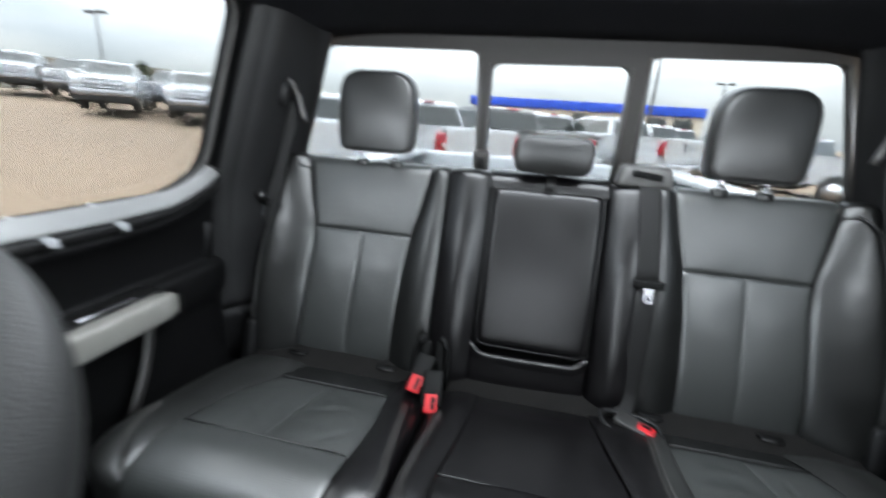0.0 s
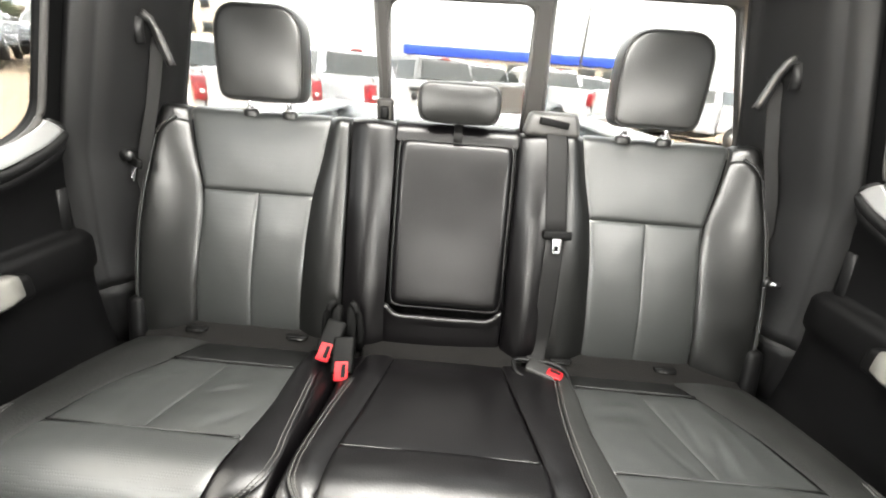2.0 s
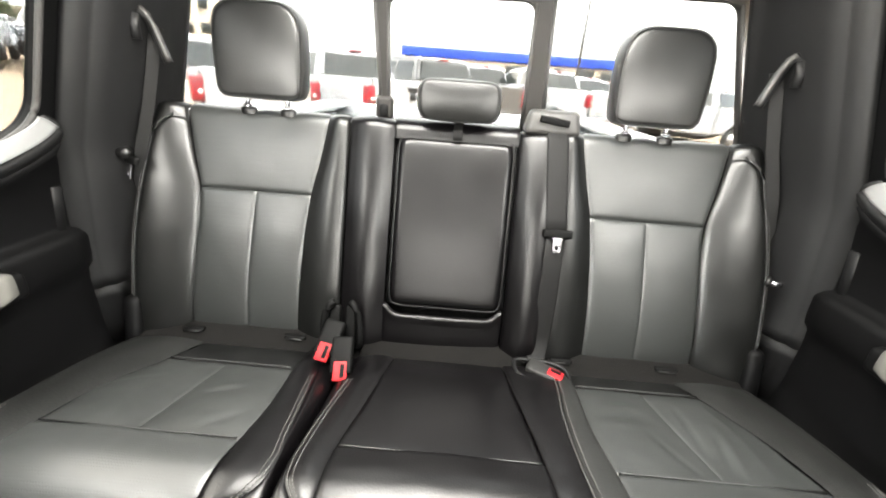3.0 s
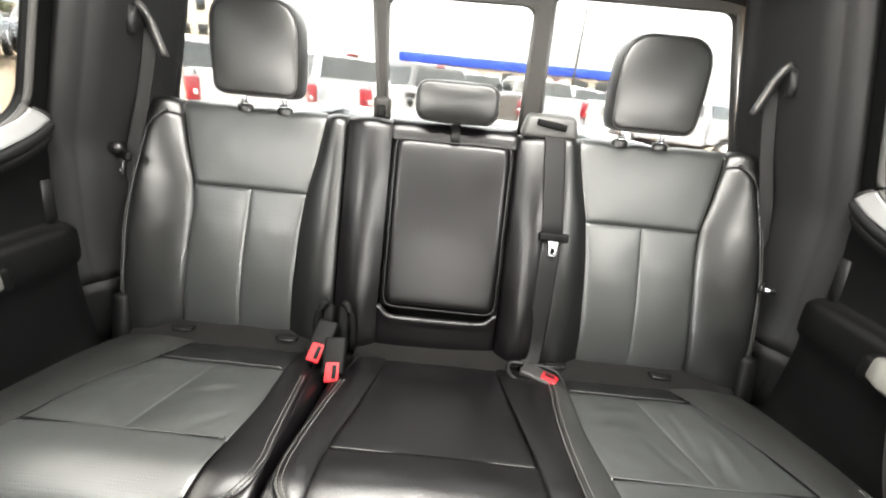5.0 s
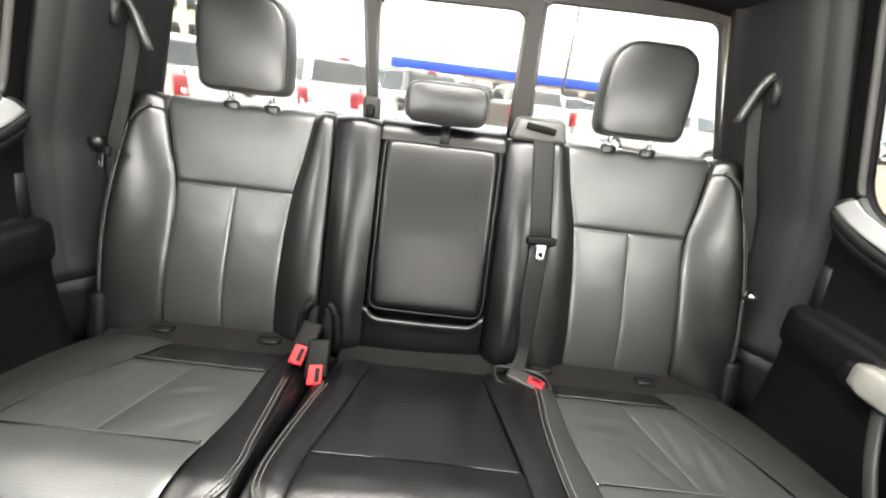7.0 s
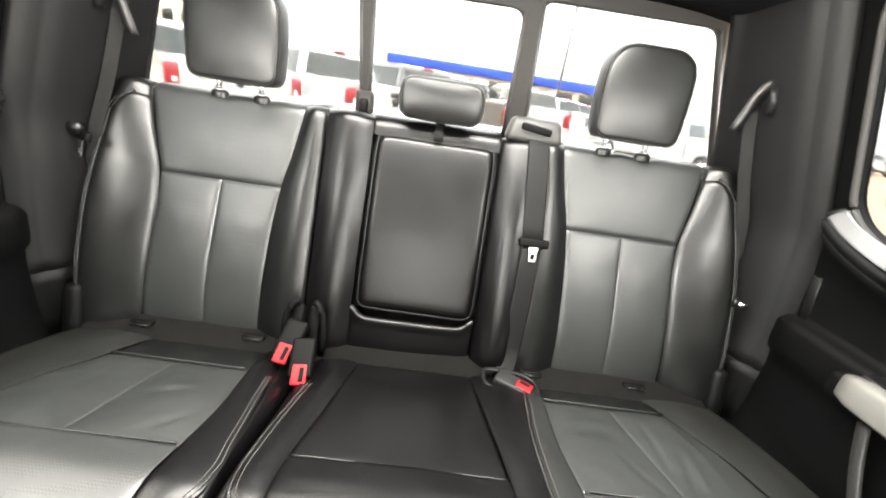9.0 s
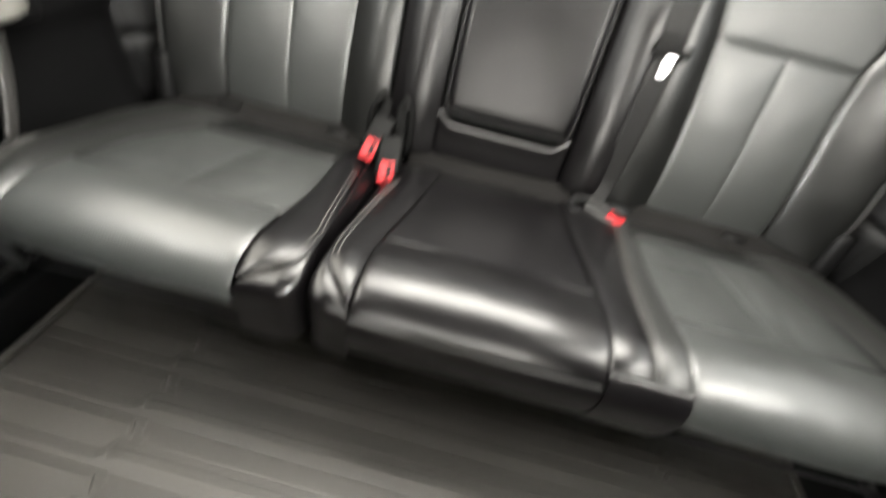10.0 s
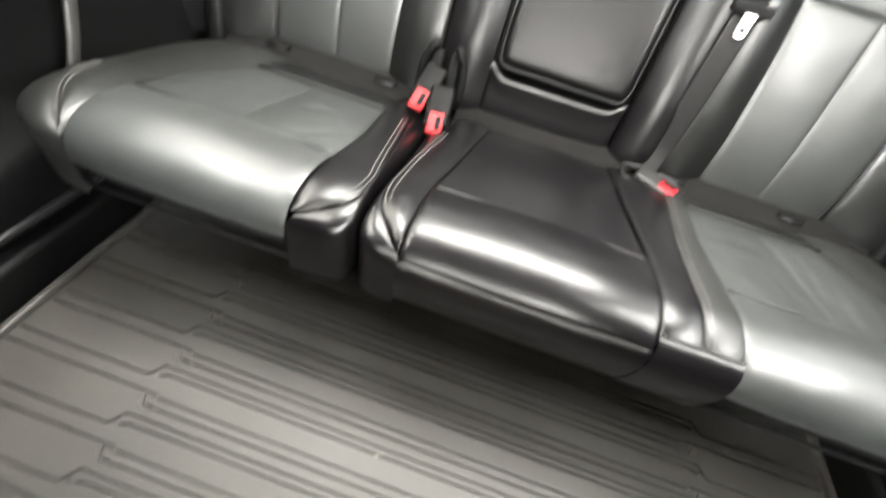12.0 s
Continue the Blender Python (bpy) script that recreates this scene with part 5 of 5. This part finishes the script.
DIRT = material("sandy dirt lot", (0.15, 0.105, 0.066), 0.95, mottle=0.2, mottle_scale=0.12)
WHITE = noisy_paint("white car paint", (0.36, 0.37, 0.38))
DARKCAR = noisy_paint("dark grey car paint", (0.075, 0.072, 0.070))
CARGLASS = material("dark car glass", (0.022, 0.024, 0.022), 0.06, spec=0.45, mottle=0.2, mottle_scale=2.0)
TYRE = material("tyre rubber", (0.018, 0.018, 0.018), 0.85, mottle=0.2, mottle_scale=8)
RIM = material("alloy rim", (0.45, 0.45, 0.46), 0.35, metal=0.9, mottle=0.1)
LAMP_RED = material("red tail lamp", (0.24, 0.010, 0.018), 0.2, coat=0.6, mottle=0.1)
LAMP_CLEAR = material("clear head lamp", (0.7, 0.72, 0.75), 0.12, metal=0.4, mottle=0.1)
BUMPER = material("bumper steel", (0.32, 0.32, 0.33), 0.3, metal=0.8, mottle=0.1)
TRIM = material("black car trim", (0.014, 0.014, 0.014), 0.5, mottle=0.1)
BADGE = material("grey badge", (0.22, 0.22, 0.23), 0.4, metal=0.3, mottle=0.05)
BLUE = material("blue fascia", (0.012, 0.055, 0.42), 0.45, mottle=0.06)
BEIGE = material("beige stucco", (0.50, 0.45, 0.37), 0.9, grain=0.05, bump=0.2, mottle=0.1, mottle_scale=0.5)
CONCRETE = material("weathered wall", (0.34, 0.31, 0.27), 0.9, mottle=0.2, mottle_scale=0.3)
POLE = material("galvanised pole", (0.12, 0.12, 0.12), 0.5, metal=0.5, mottle=0.1)
LEAF = material("dusty foliage", (0.055, 0.065, 0.030), 0.8, mottle=0.4, mottle_scale=1.0)
BARK = material("bark", (0.10, 0.075, 0.05), 0.9, mottle=0.3)
HILL = material("far hillside", (0.20, 0.17, 0.13), 0.95, mottle=0.2, mottle_scale=0.02)

rng = random.Random(5)
rows = []
for i in range(61):
    y = float(np.sign(i - 30)) * (abs(i - 30) / 30) ** 3 * 1500
    rows.append([(x, y, lot(x, y)) for x in np.sign(np.linspace(-1, 1, 81)) * np.abs(np.linspace(-1, 1, 81)) ** 3 * 1500])
ground = tagged(part("ground", loft("ground", rows, DIRT)), "sandy tan dirt parking lot", "ground", kind="structure")


def prism(name, section, x0, x1, mat, bevel=0.03, taper=None):
    """A side profile of (y, z) drawn across from x0 to x1; taper pulls points above a height inwards."""
    bm = bmesh.new()
    a = [bm.verts.new((x0, y, z)) for y, z in section]
    b = [bm.verts.new((x1, y, z)) for y, z in section]
    bm.faces.new(a)
    bm.faces.new(b[::-1])
    for i in range(len(a)):
        j = (i + 1) % len(a)
        bm.faces.new((a[i], b[i], b[j], a[j]))
    if taper:
        z0, k = taper
        for v in bm.verts:
            v.co.x *= 1 - k * max(0, v.co.z - z0)
    if bevel:
        bmesh.ops.bevel(bm, geom=bm.edges[:], offset=bevel, segments=2, affect="EDGES")
    return from_bm(name, bm, mat, False)


def quad_pane(name, corners, mat, thick=0.012):
    """A pane between four corners, standing a little proud."""
    c = [Vector(p) for p in corners]
    n = (c[1] - c[0]).cross(c[3] - c[0]).normalized()
    verts = [p + n * thick for p in c] + [p - n * thick for p in c]
    return finish(name, verts, [(0, 1, 2, 3), (7, 6, 5, 4), (0, 4, 5, 1), (1, 5, 6, 2), (2, 6, 7, 3), (3, 7, 4, 0)], mat, False)


def badge(text, size, mat, m):
    """Raised lettering."""
    cu = bpy.data.curves.new("badge", "FONT")
    cu.body, cu.size, cu.extrude = text, size, 0.003
    ob = bpy.data.objects.new("badge", cu)
    scene.collection.objects.link(ob)
    me = bpy.data.meshes.new_from_object(ob.evaluated_get(bpy.context.evaluated_depsgraph_get()))
    bpy.data.objects.remove(ob)
    bpy.data.curves.remove(cu)
    me.transform(m)
    me.materials.clear()
    me.materials.append(mat)
    return me


def pickup(paint, label):
    """A crew cab pickup; the origin is on the ground under the middle of its tailgate, the bonnet along +y."""
    t = thing("pickup_truck", label, "pickup truck", "parked pickups")
    for s in (-1, 1):
        part("bed_side", prism("bed_side", [(0.05, 0.62), (0.05, 1.40), (1.80, 1.42), (1.80, 0.55), (1.45, 0.55), (1.38, 0.82), (1.12, 0.95), (0.86, 0.82), (0.78, 0.60)], s * 0.86, s * 1.0, paint, 0.025), t)
        tl = part("tail_lamp", box("tail_lamp", (0.18, 0.16, 0.36), LAMP_RED, (s * 0.925, 0.06, 1.13), 0.03, 3), t, "red tail lamp")
        part("reverse_lamp", box("reverse_lamp", (0.07, 0.02, 0.07), LAMP_CLEAR, (s * 0.90, -0.018, 1.08), 0.008, 2), tl, "clear reversing lamp")
        part("rail_cap", box("rail_cap", (0.10, 1.74, 0.022), TRIM, (s * 0.93, 0.93, 1.425), 0.006, 2), t, "black bed rail cap")
        part("bed_crease", box("bed_crease", (0.012, 1.62, 0.02), paint, (s * 1.0, 0.98, 1.19), 0.005, 2), t)
        part("wheel_arch", tube("wheel_arch", [(s * 1.0, 1.12 + 0.47 * math.cos(a), 0.44 + 0.50 * math.sin(a)) for a in np.linspace(0.15, math.pi - 0.15, 16)], 0.022, paint, 8), t)
        part("mirror", box("mirror", (0.22, 0.10, 0.22), paint, (s * 1.12, 3.72, 1.42), 0.04, 3), t)
        hl = part("headlamp", box("headlamp", (0.34, 0.12, 0.24), LAMP_CLEAR, (s * 0.80, 5.66, 1.02), 0.04, 3), t, "clear headlamp")
    part("tailgate", prism("tailgate", [(0.0, 0.72), (0.0, 1.38), (0.03, 1.42), (0.10, 1.42), (0.12, 1.36), (0.12, 0.72)], -0.855, 0.855, paint, 0.012), t)
    part("tailgate_handle", box("tailgate_handle", (0.26, 0.02, 0.08), TRIM, (0, -0.002, 1.26), 0.008), t)
    part("emblem", tube("emblem", [(0.0, 0.004, 1.14), (0.0, -0.012, 1.14)], 0.075, TRIM, 20), t, "dark round badge")
    part("tailgate_ridge", box("tailgate_ridge", (1.62, 0.02, 0.05), paint, (0, -0.004, 0.86), 0.008, 2), t)
    for sd in (-1, 1):
        part("bedside_badge", badge("4x4", 0.15, BADGE, Matrix.Translation((sd * 1.006, 0.33 if sd > 0 else 0.62, 1.27)) @ Matrix.Rotation(radians(90 * sd), 4, "Z") @ Matrix.Rotation(radians(90), 4, "X")), t, "grey lettering")
    part("bed_floor", box("bed_floor", (1.74, 1.75, 0.06), TRIM, (0, 0.93, 0.80), 0.01), t)
    part("rear_bumper", box("rear_bumper", (1.92, 0.24, 0.22), BUMPER, (0, -0.06, 0.60), 0.05, 3), t)
    part("lower_cab", prism("lower_cab", [(1.83, 0.45), (1.83, 1.36), (4.10, 1.34), (5.45, 1.26), (5.68, 1.15), (5.72, 0.60), (5.5, 0.45), (5.05, 0.45), (4.98, 0.80), (4.72, 0.95), (4.45, 0.80), (4.38, 0.45)], -1.0, 1.0, paint, 0.05), t)
    part("roof", prism("roof", [(1.86, 1.34), (2.06, 1.90), (2.20, 1.95), (3.35, 1.95), (3.55, 1.90), (4.22, 1.33)], -0.97, 0.97, paint, 0.03, (1.34, 0.33)), t)
    def at(y, z, s):
        return (s * 0.97 * (1 - 0.33 * (z - 1.34)), y, z)
    part("rear_window", quad_pane("rear_window", [(-0.80, 1.885, 1.43), (0.80, 1.885, 1.43), (0.68, 2.025, 1.83), (-0.68, 2.025, 1.83)], CARGLASS), t)
    for x0, x1 in ((-0.83, -0.80), (0.80, 0.83)):
        part("window_edge", quad_pane("window_edge", [(x0, 1.88, 1.42), (x1, 1.88, 1.42), (x1 * 0.855, 2.027, 1.845), (x0 * 0.855, 2.027, 1.845)], TRIM, 0.014), t)
    part("windshield", quad_pane("windshield", [(0.85, 4.10, 1.42), (-0.85, 4.10, 1.42), (-0.70, 3.60, 1.85), (0.70, 3.60, 1.85)], CARGLASS, 0.02), t)
    for s in (-1, 1):
        part("side_window", quad_pane("side_window", [at(2.10, 1.42, s), at(2.95, 1.42, s), at(2.95, 1.83, s), at(2.20, 1.83, s)], CARGLASS, 0.012), t)
        part("side_window", quad_pane("side_window", [at(3.05, 1.42, s), at(3.95, 1.42, s), at(3.52, 1.83, s), at(3.05, 1.83, s)], CARGLASS, 0.012), t)
    part("brake_lamp", box("brake_lamp", (0.30, 0.05, 0.05), LAMP_RED, (0, 2.055, 1.92), 0.012), t, "red high brake lamp")
    part("grille", box("grille", (1.25, 0.10, 0.42), TRIM, (0, 5.69, 0.98), 0.04, 3), t)
    part("grille_bar", box("grille_bar", (1.2, 0.06, 0.10), LAMP_CLEAR, (0, 5.74, 1.0), 0.02), t)
    part("front_bumper", box("front_bumper", (1.96, 0.28, 0.24), BUMPER, (0, 5.76, 0.64), 0.06, 3), t)
    part("front_valance", box("front_valance", (1.86, 0.22, 0.22), TRIM, (0, 5.70, 0.42), 0.05, 3), t)
    for z in (0.86, 1.12):
        part("grille_bar", box("grille_bar", (1.22, 0.06, 0.05), LAMP_CLEAR, (0, 5.735, z), 0.015), t)
    part("inner_fender", box("inner_fender", (1.60, 3.2, 0.30), TRIM, (0, 3.9, 0.42), 0.05), t)
    part("plate", box("plate", (0.32, 0.02, 0.16), LAMP_CLEAR, (0, -0.19, 0.62), 0.006), t)
    part("exhaust", tube("exhaust", [(0.62, 0.2, 0.36), (0.62, -0.06, 0.36)], 0.05, BUMPER, 12), t)
    for s in (-1, 1):
        part("door_line", box("door_line", (0.012, 0.012, 0.72), TRIM, (s * 1.0, 3.0, 0.95), 0.002), t)
        part("door_handle", box("door_handle", (0.04, 0.20, 0.035), TRIM, (s * 1.005, 2.35, 1.22), 0.01), t)
        part("door_handle", box("door_handle", (0.04, 0.20, 0.035), TRIM, (s * 1.005, 3.30, 1.22), 0.01), t)
    for y in (1.12, 4.72):
        for s in (-1, 1):
            w = part("wheel", tube("wheel", [(s * 0.98, y, 0.40), (s * 0.74, y, 0.40)], 0.40, TYRE, 28), t)
            part("rim", tube("rim", [(s * 0.992, y, 0.40), (s * 0.90, y, 0.40)], 0.25, RIM, 20), w)
    return t


white_truck = pickup(WHITE, "white crew cab pickup parked in the lot")
dark_truck = pickup(DARKCAR, "dark grey crew cab pickup parked in the lot")


def spot(x, y, deg):
    return pose(x, y, lot(x, y), 0, 0, deg)


white_truck.matrix_basis = spot(-3.28, 7.0, 44)
dark_truck.matrix_basis = spot(0.75, 9.9, 40)
for x, y, d in ((-0.94, 8.15, 45), (1.95, 13.2, 38), (4.36, 13.05, 38), (6.9, 18.4, 38), (8.8, 21.5, 38), (10.5, 14.0, 41), (-6.0, 11.5, 40), (13.5, 26.0, 60)):
    copy_thing(white_truck, spot(x, y, d))
# the row that faces the side of the cab
for x, y, d in ((-20.1, 18.0, 221), (-16.9, 19.2, 219), (-29.5, 20.8, 224)):
    copy_thing(white_truck, spot(x, y, d))
copy_thing(dark_truck, spot(-21.5, 23.5, 212))
copy_thing(dark_truck, spot(-26.8, 21.8, 222))
for x, y, d in ((32, 34, 80), (38, 36, 82), (44, 40, 85)):
    copy_thing(white_truck, spot(x, y, d))

# the white load bed behind the cab
bed = thing("truck_bed", "white load bed behind the cab window", "truck bed")
for s in (-1, 1):
    part("bed_rail", box("bed_rail", (0.14, 1.86, 0.05), WHITE, (s * 0.86, 2.13, 0.68), 0.018, 3), bed)
    part("bed_side", box("bed_side", (0.05, 1.86, 0.62), WHITE, (s * 0.90, 2.13, 0.35), 0.01, 2), bed)
part("tailgate", box("tailgate", (1.84, 0.08, 0.64), WHITE, (0, 3.10, 0.37), 0.02, 3), bed)
part("bed_floor", box("bed_floor", (1.80, 1.86, 0.05), TRIM, (0, 2.13, 0.07), 0.01, 2), bed)

# long low dealership with a blue fascia
shop = thing("low_building", "long low beige building with a bright blue fascia", "building")
S = Matrix.Translation((5.6, 52, lot(5.6, 52))) @ Matrix.Rotation(radians(-2), 4, "Z")
part("wall", box("wall", (26, 12, 3.3), BEIGE, tuple(S @ Vector((0, 6, 1.65))), 0.05), shop)
part("fascia", box("fascia", (26.4, 0.5, 1.0), BLUE, tuple(S @ Vector((0, -0.1, 4.35 - 0.6))), 0.05), shop, "bright blue fascia band")
for k in range(9):
    part("shop_window", box("shop_window", (1.9, 0.1, 1.8), CARGLASS, tuple(S @ Vector((-11 + 2.75 * k, -0.02, 2.0))), 0.02), shop)
for x in (-7, -1, 4, 9):
    part("roof_unit", box("roof_unit", (1.4, 1.2, 0.8), CONCRETE, tuple(S @ Vector((x, 5, 3.7))), 0.05), shop)
tower = thing("tall_building", "beige building of several storeys beyond the lot", "building")
part("wall", box("wall", (11, 9, 13), BEIGE, (-42.5, 66, 6.5), 0.05), tower)
for i in range(5):
    for k in range(4):
        part("window", box("window", (1.3, 0.12, 1.3), CARGLASS, (-46.3 + 2.5 * i, 61.47, 2.4 + 3.0 * k), 0.02), tower)
# a bare brown hill far beyond the lot
crest = [(-180, 10), (-150, 12.8), (-132, 12.4), (-117.3, 11.3), (-110.9, 11.2), (-105.6, 10.4), (-97.4, 7.5), (-88, 4.5), (-76, 2.0)]
rows = []
for k in np.linspace(0, 1, 12):
    rows.append([(x * (1 + 0.25 * k), (195 + x) * (1 + 0.25 * k), -0.5 + (z + 0.5) * math.sin(math.pi / 2 * k) + 0.35 * noise.noise(Vector((x * 0.11, k * 4, 1)))) for x, z in [(float(xx), float(np.interp(xx, [c[0] for c in crest], [c[1] for c in crest]))) for xx in np.linspace(-180, -76, 60)]])
tagged(part("backdrop_hill", loft("backdrop_hill", rows, HILL)), "bare brown hillside far beyond the lot", "hill", kind="structure")
shed = thing("long_shed", "long low brown shed far across the lot", "building")
part("wall", box("wall", (60, 10, 3.6), CONCRETE, (-72, 40, lot(-72, 40) + 1.8), 0.05, turn=Matrix.Rotation(radians(40), 4, "Z")), shed)
part("roof", box("roof", (61, 11, 0.4), HILL, (-72, 40, lot(-72, 40) + 3.8), 0.05, turn=Matrix.Rotation(radians(40), 4, "Z")), shed)


def light_pole(x, y, h):
    GROUND_Z = lot(x, y)
    p = thing("street_lamp", "tall grey lot lamp with two heads", "street lamp", "lot lamps")
    part("pole", tube("pole", [(x, y, GROUND_Z), (x, y, GROUND_Z + h)], 0.11, POLE, 10), p)
    for s in (-1, 1):
        part("arm", tube("arm", [(x, y, GROUND_Z + h), (x + s * 0.7, y, GROUND_Z + h + 0.1)], 0.05, POLE, 8), p)
        part("lamp_head", box("lamp_head", (0.9, 0.5, 0.3), POLE, (x + s * 0.75, y, GROUND_Z + h + 0.1), 0.04), p)
    part("footing", tube("footing", [(x, y, GROUND_Z), (x, y, GROUND_Z + 0.7)], 0.3, CONCRETE, 14), p)


light_pole(8.5, 34, 8.6)
light_pole(-45.8, 38.8, 8.0)
light_pole(27, 70, 9)


def tree(x, y, h, seed):
    r = random.Random(seed)
    GROUND_Z = lot(x, y)
    t = thing("tree", "small dusty tree at the edge of the lot", "tree", "far trees")
    part("trunk", tube("trunk", [(x, y, GROUND_Z), (x + 0.1, y, GROUND_Z + h * 0.3), (x, y + 0.1, GROUND_Z + h * 0.6)], h * 0.03, BARK, 8), t)
    verts, faces = [], []
    for k in range(900):
        a, b, q = r.uniform(0, 6.283), r.uniform(-1, 1), r.random() ** 0.4
        lobe = 0.75 + 0.35 * math.sin(3 * a + seed) * math.sin(4 * b)
        c = Vector((x + q * lobe * h * 0.32 * math.cos(a) * math.sqrt(1 - b * b), y + q * lobe * h * 0.32 * math.sin(a) * math.sqrt(1 - b * b), GROUND_Z + h * 0.62 + q * lobe * b * h * 0.36))
        d = Vector((r.uniform(-1, 1), r.uniform(-1, 1), r.uniform(-1, 1))).normalized() * h * 0.035
        e = d.orthogonal().normalized() * h * 0.02
        n = len(verts)
        verts += [c - d, c + e, c + d, c - e]
        faces.append((n, n + 1, n + 2, n + 3))
    part("crown", finish("crown", verts, faces, LEAF, False), t)


for x, y, h, sd in ((-32.7, 31.0, 3.1, 1), (47, 60, 6, 2), (60, 66, 5, 3), (74, 62, 7, 4), (52, 44, 5, 6)):
    tree(x, y, h, sd)
